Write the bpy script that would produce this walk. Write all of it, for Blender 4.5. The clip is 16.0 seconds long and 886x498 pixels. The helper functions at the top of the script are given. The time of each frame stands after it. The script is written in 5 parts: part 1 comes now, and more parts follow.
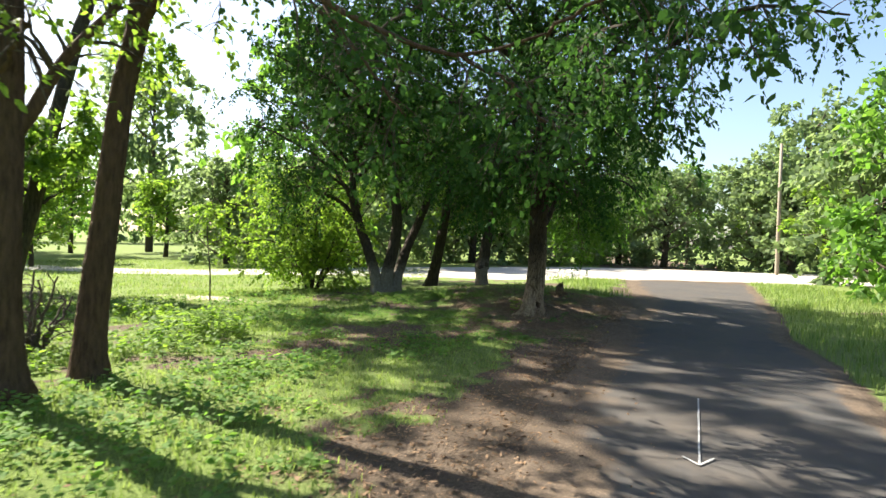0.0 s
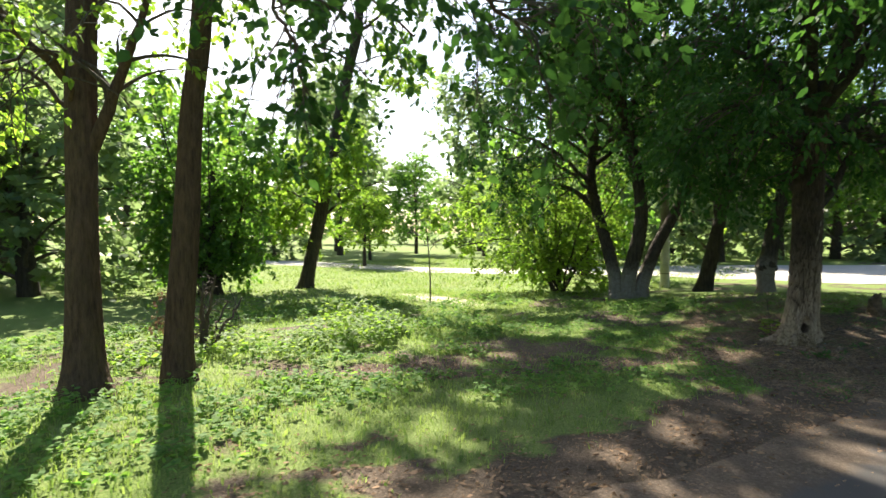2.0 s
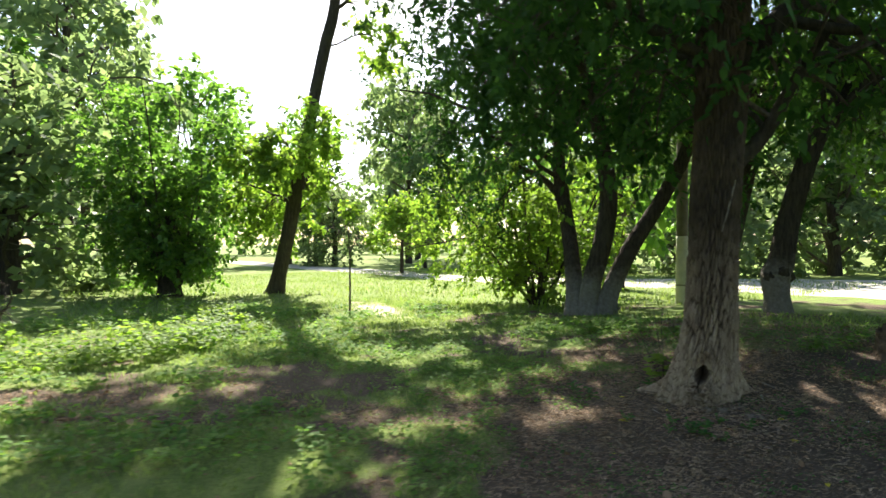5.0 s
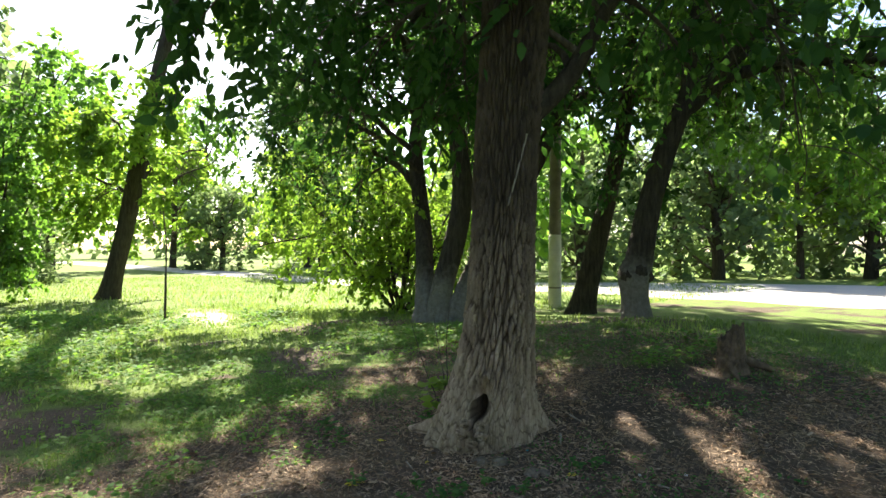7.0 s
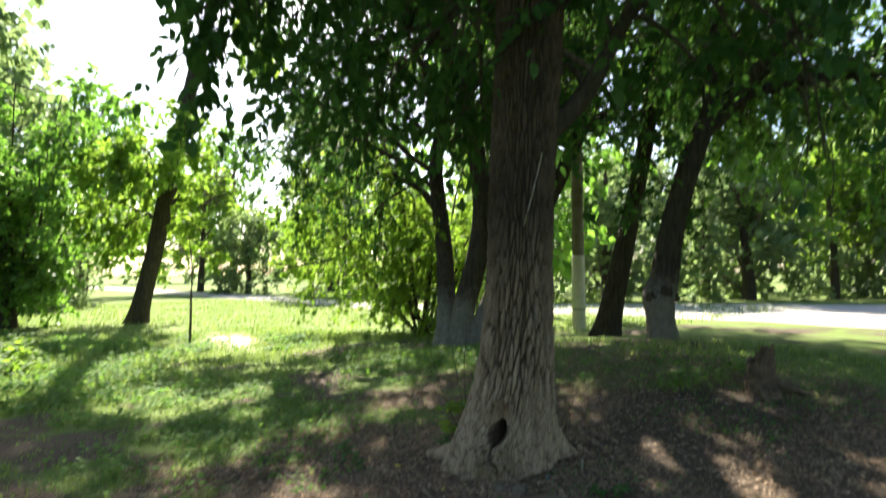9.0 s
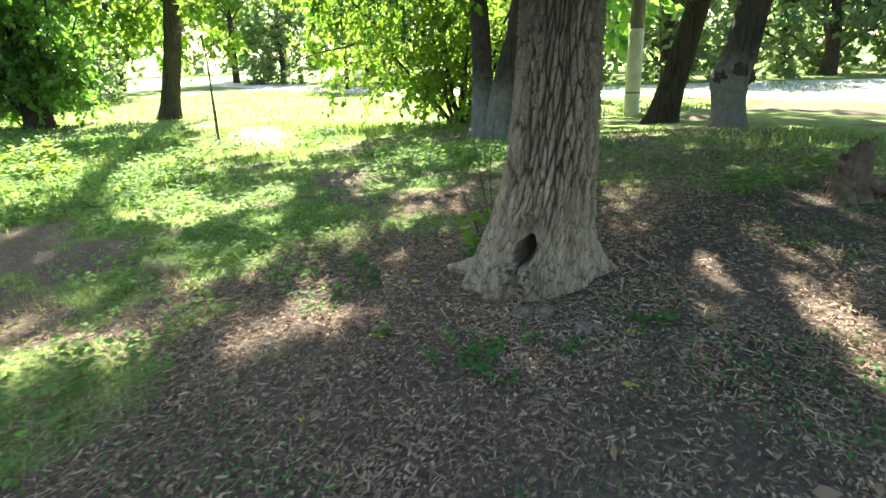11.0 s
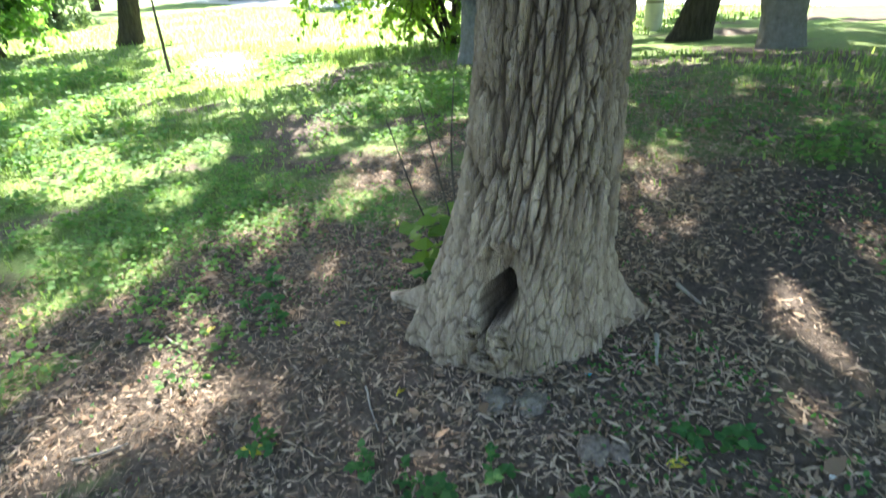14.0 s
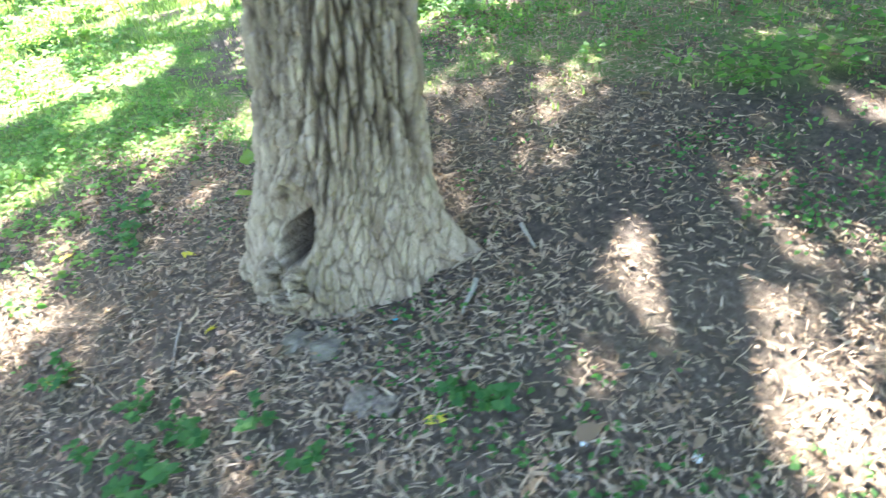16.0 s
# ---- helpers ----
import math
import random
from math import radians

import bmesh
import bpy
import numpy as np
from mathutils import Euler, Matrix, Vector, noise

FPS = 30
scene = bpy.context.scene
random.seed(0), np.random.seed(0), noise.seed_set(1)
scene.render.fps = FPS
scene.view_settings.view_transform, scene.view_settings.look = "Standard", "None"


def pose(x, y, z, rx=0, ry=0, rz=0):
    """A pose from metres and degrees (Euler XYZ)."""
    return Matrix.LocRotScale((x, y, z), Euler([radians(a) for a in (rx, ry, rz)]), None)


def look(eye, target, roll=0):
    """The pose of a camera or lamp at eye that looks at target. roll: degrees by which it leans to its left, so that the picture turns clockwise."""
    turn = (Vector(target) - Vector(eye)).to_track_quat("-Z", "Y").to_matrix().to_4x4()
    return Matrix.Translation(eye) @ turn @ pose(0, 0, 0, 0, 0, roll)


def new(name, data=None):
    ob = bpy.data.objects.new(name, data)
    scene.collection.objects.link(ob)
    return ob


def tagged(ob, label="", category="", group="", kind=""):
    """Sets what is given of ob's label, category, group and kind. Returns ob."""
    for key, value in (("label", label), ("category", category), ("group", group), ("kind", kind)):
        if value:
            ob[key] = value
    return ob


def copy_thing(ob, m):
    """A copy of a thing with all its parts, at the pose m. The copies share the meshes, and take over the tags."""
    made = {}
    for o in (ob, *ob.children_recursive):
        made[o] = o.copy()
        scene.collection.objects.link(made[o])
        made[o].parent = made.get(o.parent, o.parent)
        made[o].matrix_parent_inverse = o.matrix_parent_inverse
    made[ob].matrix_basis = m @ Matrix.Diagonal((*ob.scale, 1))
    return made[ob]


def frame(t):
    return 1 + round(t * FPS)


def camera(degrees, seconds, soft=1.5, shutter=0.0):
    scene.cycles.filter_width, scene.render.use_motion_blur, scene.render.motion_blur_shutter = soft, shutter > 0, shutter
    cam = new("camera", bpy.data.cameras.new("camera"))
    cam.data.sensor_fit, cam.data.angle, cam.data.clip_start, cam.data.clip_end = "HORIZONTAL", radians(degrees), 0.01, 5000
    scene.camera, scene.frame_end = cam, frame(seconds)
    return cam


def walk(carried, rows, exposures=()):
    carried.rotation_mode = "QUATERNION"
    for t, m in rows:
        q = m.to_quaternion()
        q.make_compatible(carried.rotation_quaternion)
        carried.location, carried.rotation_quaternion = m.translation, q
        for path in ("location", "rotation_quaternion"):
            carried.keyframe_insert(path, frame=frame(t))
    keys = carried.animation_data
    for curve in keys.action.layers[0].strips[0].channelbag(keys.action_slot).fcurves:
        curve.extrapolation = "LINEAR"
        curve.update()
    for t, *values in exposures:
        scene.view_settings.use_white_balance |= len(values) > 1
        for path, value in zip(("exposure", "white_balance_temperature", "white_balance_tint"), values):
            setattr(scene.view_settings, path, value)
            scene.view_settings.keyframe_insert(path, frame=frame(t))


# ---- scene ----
cam = camera(76.6, 16.0, shutter=0.4)
PATH = [
    (0, (1.017, -0.077, 1.877), (0.848, 1.916, 1.844), 1.7),
    (0.5, (1.376, 0.524, 1.877), (1.154, 2.512, 1.85), 1.7),
    (1, (1.98, 1.321, 1.872), (1.39, 3.231, 1.828), 1.0),
    (1.5, (2.778, 2.212, 1.939), (1.781, 3.945, 1.877), 0.2),
    (2, (3.355, 3.035, 1.921), (2.067, 4.564, 1.861), -0.4),
    (2.5, (3.666, 3.828, 1.884), (2.309, 5.295, 1.832), -0.6),
    (3, (3.99, 4.645, 1.827), (2.553, 6.035, 1.778), -0.5),
    (3.2, (4.058, 4.988, 1.866), (2.565, 6.318, 1.816), -0.4),
    (5.3, (4.59, 8.759, 1.525), (2.99, 9.959, 1.51), -0.1),
    (5.5, (4.551, 9.091, 1.512), (2.987, 10.338, 1.497), -0.3),
    (6, (4.458, 9.749, 1.396), (2.972, 11.088, 1.397), -0.1),
    (6.5, (4.34, 10.149, 1.38), (2.899, 11.537, 1.38), 0.1),
    (7, (4.307, 10.287, 1.39), (2.891, 11.699, 1.396), 0.3),
    (7.5, (4.309, 10.3, 1.391), (2.904, 11.715, 1.536), 0.5),
    (8, (4.329, 10.117, 1.353), (2.945, 11.52, 1.689), 0.8),
    (8.5, (4.355, 10.12, 1.328), (2.953, 11.488, 1.729), 0.8),
    (9, (4.32, 10.345, 1.382), (2.846, 11.694, 1.468), -0.2),
    (9.5, (4.297, 10.359, 1.393), (2.802, 11.657, 1.108), -0.6),
    (9.7, (4.283, 10.351, 1.393), (2.789, 11.619, 0.994), -0.5),
    (11.8, (3.674, 11.348, 1.401), (2.172, 12.488, 0.734), -2.1),
    (12, (3.598, 11.458, 1.416), (2.089, 12.594, 0.759), -2.1),
    (12.5, (3.37, 11.667, 1.403), (1.843, 12.799, 0.782), -2.1),
    (13, (3.248, 11.771, 1.403), (1.703, 12.902, 0.823), -2.2),
    (13.5, (3.229, 11.791, 1.404), (1.693, 12.904, 0.77), -2.9),
    (14, (3.193, 11.797, 1.379), (1.754, 12.846, 0.468), -3.7),
    (14.5, (3.211, 11.788, 1.31), (1.813, 12.804, 0.304), -4.3),
    (15, (3.252, 11.878, 1.294), (1.894, 12.854, 0.198), -5.1),
    (15.5, (3.37, 12.064, 1.311), (2.009, 12.997, 0.179), -5.5),
    (16, (3.479, 12.435, 1.341), (2.085, 13.267, 0.173), -5.3),
]

# ---- world, sun, exposure ----
EXPOSURE = [(0, 1.9, 6500, 10), (3, 1.95, 6500, 10), (6, 2.15, 6450, 10), (7.5, 2.32, 6450, 10), (9, 2.22, 6400, 10), (9.7, 2.3, 6300, 10), (11.8, 3.5, 6150, 10), (12.5, 3.4, 6050, 10), (13.2, 3.2, 5900, 10), (14.5, 3.8, 5700, 10), (15.2, 4.3, 5650, 10), (16, 4.6, 5650, 10)]
walk(cam, [(t, look(eye, target, roll)) for t, eye, target, roll in PATH], EXPOSURE)
SUN_AZ = math.atan2(0.48, -0.88)
SUN_EL = radians(42)
sky = bpy.data.worlds.new("sky")
scene.world = sky
sky.use_nodes = True
nt = sky.node_tree
tex = nt.nodes.new("ShaderNodeTexSky")
tex.sky_type, tex.sun_disc = "NISHITA", False
tex.sun_elevation, tex.sun_rotation = SUN_EL, math.pi / 2 - SUN_AZ
tex.air_density, tex.dust_density = 1.0, 1.5
nt.links.new(tex.outputs[0], nt.nodes["Background"].inputs[0])
nt.nodes["Background"].inputs[1].default_value = 0.075
sun = new("sun", bpy.data.lights.new("sun", "SUN"))
sun.data.energy, sun.data.angle, sun.data.color = 5.0, radians(0.6), (1.0, 0.93, 0.8)
to_sun = Vector((math.cos(SUN_EL) * math.cos(SUN_AZ), math.cos(SUN_EL) * math.sin(SUN_AZ), math.sin(SUN_EL)))
sun.matrix_world = look(to_sun * 60, (0, 0, 0))


# ---- materials ----
class Mat:
    """A small builder of node materials."""
    def __init__(self, name):
        self.m = bpy.data.materials.new(name)
        self.m.use_nodes = True
        self.t = self.m.node_tree
        self.b = self.t.nodes["Principled BSDF"]
        self.out = self.t.nodes["Material Output"]
        self.co = self.n("ShaderNodeTexCoord").outputs["Object"]

    def n(self, kind, **ins):
        node = self.t.nodes.new(kind)
        for k, v in ins.items():
            self.put(node, k.replace("_", " "), v)
        return node

    def put(self, node, k, v):
        if isinstance(v, bpy.types.NodeSocket):
            self.t.links.new(v, node.inputs[k])
        else:
            node.inputs[k].default_value = v

    def stretch(self, sx, sy, sz):
        mp = self.n("ShaderNodeMapping", Vector=self.co)
        mp.inputs["Scale"].default_value = (sx, sy, sz)
        return mp.outputs[0]

    def noise(self, scale, detail=4, rough=0.6, vec=None):
        return self.n("ShaderNodeTexNoise", Vector=vec or self.co, Scale=scale, Detail=detail, Roughness=rough).outputs[0]

    def ramp(self, fac, *stops):
        node = self.n("ShaderNodeValToRGB", Fac=fac)
        el = node.color_ramp.elements
        while len(el) < len(stops):
            el.new(0.5)
        for e, (p, c) in zip(el, stops):
            e.position, e.color = p, (*c, 1) if len(c) == 3 else (c[0],) * 3 + (1,)
        return node.outputs[0]

    def mix(self, fac, a, b, how="MIX"):
        node = self.n("ShaderNodeMix")
        node.data_type, node.blend_type = "RGBA", how
        for i, v in ((0, fac), (6, a), (7, b)):
            if isinstance(v, bpy.types.NodeSocket):
                self.t.links.new(v, node.inputs[i])
            else:
                node.inputs[i].default_value = v if i == 0 else (*v, 1)
        return node.outputs[2]

    def bump(self, height, strength, dist):
        node = self.n("ShaderNodeBump", Height=height, Strength=strength, Distance=dist)
        self.t.links.new(node.outputs[0], self.b.inputs["Normal"])
        return self

    def set(self, color, rough=0.8, spec=0.3):
        self.put(self.b, "Base Color", color if isinstance(color, bpy.types.NodeSocket) else (*color, 1))
        self.put(self.b, "Roughness", rough)
        self.b.inputs["Specular IOR Level"].default_value = spec
        return self


def leaf_material(name, low, high, glow, through_share=0.45, rough=0.5, spec=0.3):
    k = Mat(name)
    rnd = k.n("ShaderNodeNewGeometry").outputs["Random Per Island"]
    patch = k.noise(0.9, 2)
    mixed = k.n("ShaderNodeMath", )
    mixed.operation = "MULTIPLY_ADD"
    k.put(mixed, 0, rnd)
    mixed.inputs[1].default_value = 0.6
    k.t.links.new(patch, mixed.inputs[2])
    fac = k.ramp(mixed.outputs[0], (0.35, (0.0,)), (1.05, (1.0,)))
    col = k.mix(fac, low, high)
    k.set(col, rough, spec)
    tr = k.n("ShaderNodeBsdfTranslucent", Color=k.mix(1.0, col, glow, "MULTIPLY"))
    mx = k.n("ShaderNodeMixShader")
    mx.inputs[0].default_value = through_share
    k.t.links.new(k.b.outputs[0], mx.inputs[1])
    k.t.links.new(tr.outputs[0], mx.inputs[2])
    k.t.links.new(mx.outputs[0], k.out.inputs[0])
    return k.m


def bark_material(name, dark, light, moss=0.25, wash=None, ridge=False):
    """Furrowed bark; wash: height to which the foot was once limewashed."""
    k = Mat(name)
    grain = k.noise(7.0, 6, 0.65, k.stretch(3.2, 3.2, 0.6))
    col = k.ramp(grain, (0.3, dark), (0.7, light))
    tint = k.noise(1.6, 3)
    col = k.mix(k.ramp(tint, (0.45, (0.0,)), (0.75, (moss,))), col, (0.10, 0.11, 0.045))
    fine = k.noise(60.0, 3)
    col = k.mix(0.35, col, k.ramp(fine, (0.3, (0.45,)), (0.75, (1.0,))), "MULTIPLY")
    if wash:
        z = k.n("ShaderNodeSeparateXYZ", Vector=k.co).outputs[2]
        wob = k.n("ShaderNodeMath")
        wob.operation = "MULTIPLY_ADD"
        k.put(wob, 0, k.noise(9.0, 4))
        wob.inputs[1].default_value = -0.7
        k.t.links.new(z, wob.inputs[2])
        fac = k.ramp(wob.outputs[0], (0.0, (0.8,)), (0.4, (0.0,)))
        ramp_node = k.t.nodes[-1]
        shift = k.n("ShaderNodeMath")
        shift.operation = "SUBTRACT"
        k.t.links.new(wob.outputs[0], shift.inputs[0])
        shift.inputs[1].default_value = wash - 0.55
        k.t.links.new(shift.outputs[0], ramp_node.inputs[0])
        worn = k.mix(1.0, k.ramp(k.noise(16.0, 5, 0.7), (0.25, (0.25,)), (0.7, (0.85,))), fac, "MULTIPLY")
        col = k.mix(worn, col, (0.36, 0.33, 0.275))
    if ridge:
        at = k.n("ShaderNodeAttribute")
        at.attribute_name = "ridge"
        # Brown inner bark in the furrows, plus painted shade in furrows and hollow.
        crack_shade = k.ramp(at.outputs["Fac"], (0.0, (0.12, 0.1, 0.085)), (0.65, (1.0, 1.0, 1.0)))
        col = k.mix(0.9, col, crack_shade, "MULTIPLY")
        # Upper bark is browner; its backlit darkness is also put into this colour.
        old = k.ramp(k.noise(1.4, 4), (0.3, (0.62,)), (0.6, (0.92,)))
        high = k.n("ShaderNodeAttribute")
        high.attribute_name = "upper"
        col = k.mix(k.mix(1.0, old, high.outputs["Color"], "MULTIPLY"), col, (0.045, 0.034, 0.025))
    ridges = k.n("ShaderNodeTexVoronoi", Vector=k.stretch(26, 26, 6))
    ridges.feature = "DISTANCE_TO_EDGE"
    both = k.n("ShaderNodeMath")
    both.operation = "MULTIPLY_ADD"
    k.put(both, 0, fine)
    both.inputs[1].default_value = 0.35
    k.t.links.new(ridges.outputs[0], both.inputs[2])
    return k.set(col, 0.92, 0.15).bump(both.outputs[0], 0.7, 0.02).m


LEAF_DARK = leaf_material("leaf_dark", (0.026, 0.064, 0.021), (0.056, 0.115, 0.032), (1.5, 1.7, 0.9), 0.36, 0.65, 0.12)
LEAF_OLD = leaf_material("leaf_old_tree", (0.026, 0.066, 0.021), (0.058, 0.12, 0.032), (1.5, 1.7, 0.9), 0.38, 0.65, 0.12)
LEAF_MID = leaf_material("leaf_mid", (0.046, 0.105, 0.026), (0.11, 0.2, 0.046), (2.2, 2.3, 1.1), 0.5)
LEAF_LIGHT = leaf_material("leaf_light", (0.07, 0.14, 0.024), (0.17, 0.25, 0.055), (2.1, 2.15, 1.0), 0.54, 0.6, 0.18)
# Distance haze is mixed into this leaf colour, hence pale and bluish.
LEAF_FAR_HAZE = leaf_material("leaf_far_haze", (0.085, 0.135, 0.07), (0.165, 0.22, 0.11), (1.9, 1.9, 1.3), 0.5, 0.7, 0.15)
LEAF_WEED = leaf_material("leaf_weed", (0.04, 0.105, 0.035), (0.1, 0.19, 0.06), (1.6, 2.0, 0.9), 0.45, 0.7, 0.15)
LEAF_GROUND = leaf_material("leaf_ground", (0.06, 0.135, 0.036), (0.16, 0.25, 0.07), (1.8, 2.0, 0.9), 0.45, 0.7, 0.15)
GRASS = leaf_material("grass_blade", (0.085, 0.155, 0.044), (0.22, 0.275, 0.095), (1.7, 1.8, 1.0), 0.4, 0.7, 0.15)
DRY = leaf_material("dry_leaf", (0.078, 0.048, 0.029), (0.3, 0.2, 0.125), (1.2, 1.1, 0.8), 0.12, 0.85, 0.1)
STRAW = leaf_material("straw", (0.1, 0.068, 0.044), (0.44, 0.32, 0.212), (1.2, 1.1, 0.8), 0.05, 0.85, 0.1)
YELLOW = leaf_material("yellow_leaf", (0.45, 0.36, 0.03), (0.6, 0.5, 0.05), (1.2, 1.2, 0.6), 0.3, 0.5)
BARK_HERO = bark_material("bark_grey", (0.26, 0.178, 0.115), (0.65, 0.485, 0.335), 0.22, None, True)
BARK_KNOT = bark_material("bark_root", (0.13, 0.1, 0.072), (0.34, 0.275, 0.205), 0.2)
BARK = bark_material("bark_dark", (0.03, 0.024, 0.019), (0.1, 0.08, 0.061), 0.25)
BARK_RED = bark_material("bark_brown", (0.055, 0.036, 0.026), (0.165, 0.104, 0.07), 0.12)
BARK_WASH = bark_material("bark_limewashed", (0.03, 0.024, 0.019), (0.1, 0.08, 0.061), 0.2, 0.75)
TWIG = bark_material("twig_bark", (0.06, 0.048, 0.038), (0.17, 0.14, 0.11), 0.1)


def soil_colour(k, fine, mid):
    """Greyish brown earth with pale crumbs and dark damp patches."""
    soil = k.ramp(fine, (0.3, (0.06, 0.044, 0.032)), (0.54, (0.148, 0.111, 0.08)), (0.8, (0.32, 0.248, 0.182)))
    return k.mix(k.ramp(mid, (0.4, (0.0,)), (0.66, (0.6,))), soil, (0.085, 0.066, 0.05))


def ground_material():
    k = Mat("soil_and_turf")
    at = k.n("ShaderNodeAttribute")
    at.attribute_name = "turf"
    big, mid, fine = k.noise(0.45, 4), k.noise(3.5, 5, 0.7), k.noise(38.0, 6, 0.75)
    soil = soil_colour(k, fine, mid)
    turf = k.ramp(fine, (0.25, (0.06, 0.09, 0.025)), (0.5, (0.15, 0.21, 0.055)), (0.8, (0.3, 0.32, 0.12)))
    turf = k.mix(k.ramp(big, (0.42, (0.0,)), (0.7, (0.6,))), turf, (0.18, 0.2, 0.08))
    sum_ = k.n("ShaderNodeMath")
    sum_.operation = "MULTIPLY_ADD"
    k.put(sum_, 0, mid)
    sum_.inputs[1].default_value = 0.9
    k.t.links.new(at.outputs["Fac"], sum_.inputs[2])
    col = k.mix(k.ramp(sum_.outputs[0], (0.72, (0.0,)), (1.08, (1.0,))), soil, turf)
    # Pale ground colour that paints the glare of the sunlit lawn.
    dry = k.n("ShaderNodeAttribute")
    dry.attribute_name = "glare_patch"
    col = k.mix(dry.outputs["Fac"], col, k.ramp(fine, (0.3, (0.42, 0.36, 0.26)), (0.7, (0.66, 0.58, 0.44))))
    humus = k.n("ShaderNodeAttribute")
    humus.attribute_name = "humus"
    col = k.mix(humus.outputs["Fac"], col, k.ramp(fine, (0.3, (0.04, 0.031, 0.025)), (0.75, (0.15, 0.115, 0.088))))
    return k.set(col, 0.95, 0.1).bump(fine, 0.9, 0.03).m


def asphalt_material(name, dark, light, dust):
    k = Mat(name)
    grit, mid, big = k.noise(170.0, 3, 0.8), k.noise(2.2, 5, 0.65), k.noise(0.5, 4)
    col = k.ramp(grit, (0.3, dark), (0.7, light))
    col = k.mix(k.ramp(mid, (0.42, (0.0,)), (0.72, (0.75,))), col, dust)
    col = k.mix(k.ramp(big, (0.35, (0.0,)), (0.75, (0.5,))), col, dust)
    edge = k.n("ShaderNodeAttribute")
    edge.attribute_name = "dirt"
    both = k.n("ShaderNodeMath")
    both.operation = "MULTIPLY_ADD"
    k.put(both, 0, mid)
    both.inputs[1].default_value = 1.1
    k.t.links.new(edge.outputs["Fac"], both.inputs[2])
    soil = soil_colour(k, k.noise(38.0, 6, 0.75), k.noise(3.5, 5, 0.7))
    col = k.mix(k.ramp(both.outputs[0], (0.75, (0.0,)), (1.15, (1.0,))), col, soil)
    return k.set(col, 0.93, 0.12).bump(grit, 0.5, 0.006).m


def plain_material(name, a, b, scale=20.0, rough=0.7, bump=0.2, metal=0.0):
    k = Mat(name)
    f = k.noise(scale, 5)
    k.b.inputs["Metallic"].default_value = metal
    return k.set(k.ramp(f, (0.3, a), (0.7, b)), rough, 0.3).bump(f, bump, 0.01).m


SOIL = ground_material()
ASPHALT = asphalt_material("worn_asphalt", (0.05, 0.049, 0.048), (0.105, 0.101, 0.097), (0.108, 0.091, 0.075))
ROAD = asphalt_material("pale_road", (0.3, 0.285, 0.26), (0.48, 0.45, 0.41), (0.5, 0.45, 0.38))
CHALK = plain_material("chalk", (0.25, 0.25, 0.245), (0.5, 0.5, 0.49), 60.0, 0.95)
LIME = plain_material("limewash", (0.5, 0.47, 0.38), (0.68, 0.64, 0.53), 6.0, 0.9)
CONCRETE = plain_material("old_concrete", (0.13, 0.11, 0.08), (0.24, 0.2, 0.15), 5.0, 0.9)
WOOD = plain_material("rotten_wood", (0.05, 0.035, 0.024), (0.2, 0.14, 0.09), 14.0, 0.95, 0.8)
CLOD = plain_material("dry_earth", (0.09, 0.068, 0.05), (0.25, 0.19, 0.14), 60.0, 0.95, 0.9)
PALE_WOOD = plain_material("bleached_stick", (0.2, 0.165, 0.125), (0.38, 0.32, 0.25), 40.0, 0.85)
BLUE = plain_material("blue_plastic", (0.02, 0.3, 0.42), (0.05, 0.42, 0.52), 30.0, 0.4)
WHITE = plain_material("white_scrap", (0.7, 0.7, 0.68), (0.85, 0.85, 0.82), 30.0, 0.6)


# ---- ground shape ----
LEFT_EDGE = [(-6, -0.9), (-2, 0.2), (2, 0.95), (3.9, 1.2), (5.4, 1.3), (7.2, 1.8), (9.6, 2.7), (12.4, 3.6), (15, 4.7), (18, 5.7), (25, 7.0), (29.5, 8.0), (60, 12)]
RIGHT_EDGE = [(-6, 3.0), (0, 4.2), (4, 4.9), (6.6, 5.5), (9.25, 6.5), (11.9, 7.1), (15.9, 8.9), (28, 13.6), (60, 24)]
BARE = [(-6, 1.2), (4, 1.5), (6, 1.3), (8, 0.75), (9.5, 0.75), (11, 1.7), (12.5, 2.8), (14, 2.3), (15.5, 1.3), (17, 0.7), (30, 0.4), (60, 0.3)]


def along(table, y):
    return np.interp(y, [p[0] for p in table], [p[1] for p in table])


def wave(x, y, s, seed):
    """Smooth value noise in 0..1 on arrays."""
    x, y = np.asarray(x, float) / s + seed * 17.3, np.asarray(y, float) / s - seed * 9.1
    i, j = np.floor(x), np.floor(y)
    u, v = x - i, y - j
    u, v = u * u * (3 - 2 * u), v * v * (3 - 2 * v)

    def cell(a, b):
        q = np.sin(a * 127.1 + b * 311.7 + seed * 74.7) * 43758.5453
        return q - np.floor(q)
    return (cell(i, j) * (1 - u) + cell(i + 1, j) * u) * (1 - v) + (cell(i, j + 1) * (1 - u) + cell(i + 1, j + 1) * u) * v


def H(x, y):
    """Height of the ground."""
    x, y = np.asarray(x, float), np.asarray(y, float)
    hump = 0.4 * np.exp(-((x - 2.2) ** 2 + (y - 15.8) ** 2) / 8.0) + 0.25 * np.exp(-((x - 0.5) ** 2 + (y - 18.5) ** 2) / 24.5)
    return 0.05 + hump + 0.05 * (wave(x, y, 2.3, 1) - 0.5) + 0.025 * (wave(x, y, 0.7, 2) - 0.5)


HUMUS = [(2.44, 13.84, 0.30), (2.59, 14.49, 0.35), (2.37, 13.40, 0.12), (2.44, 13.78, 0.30)]


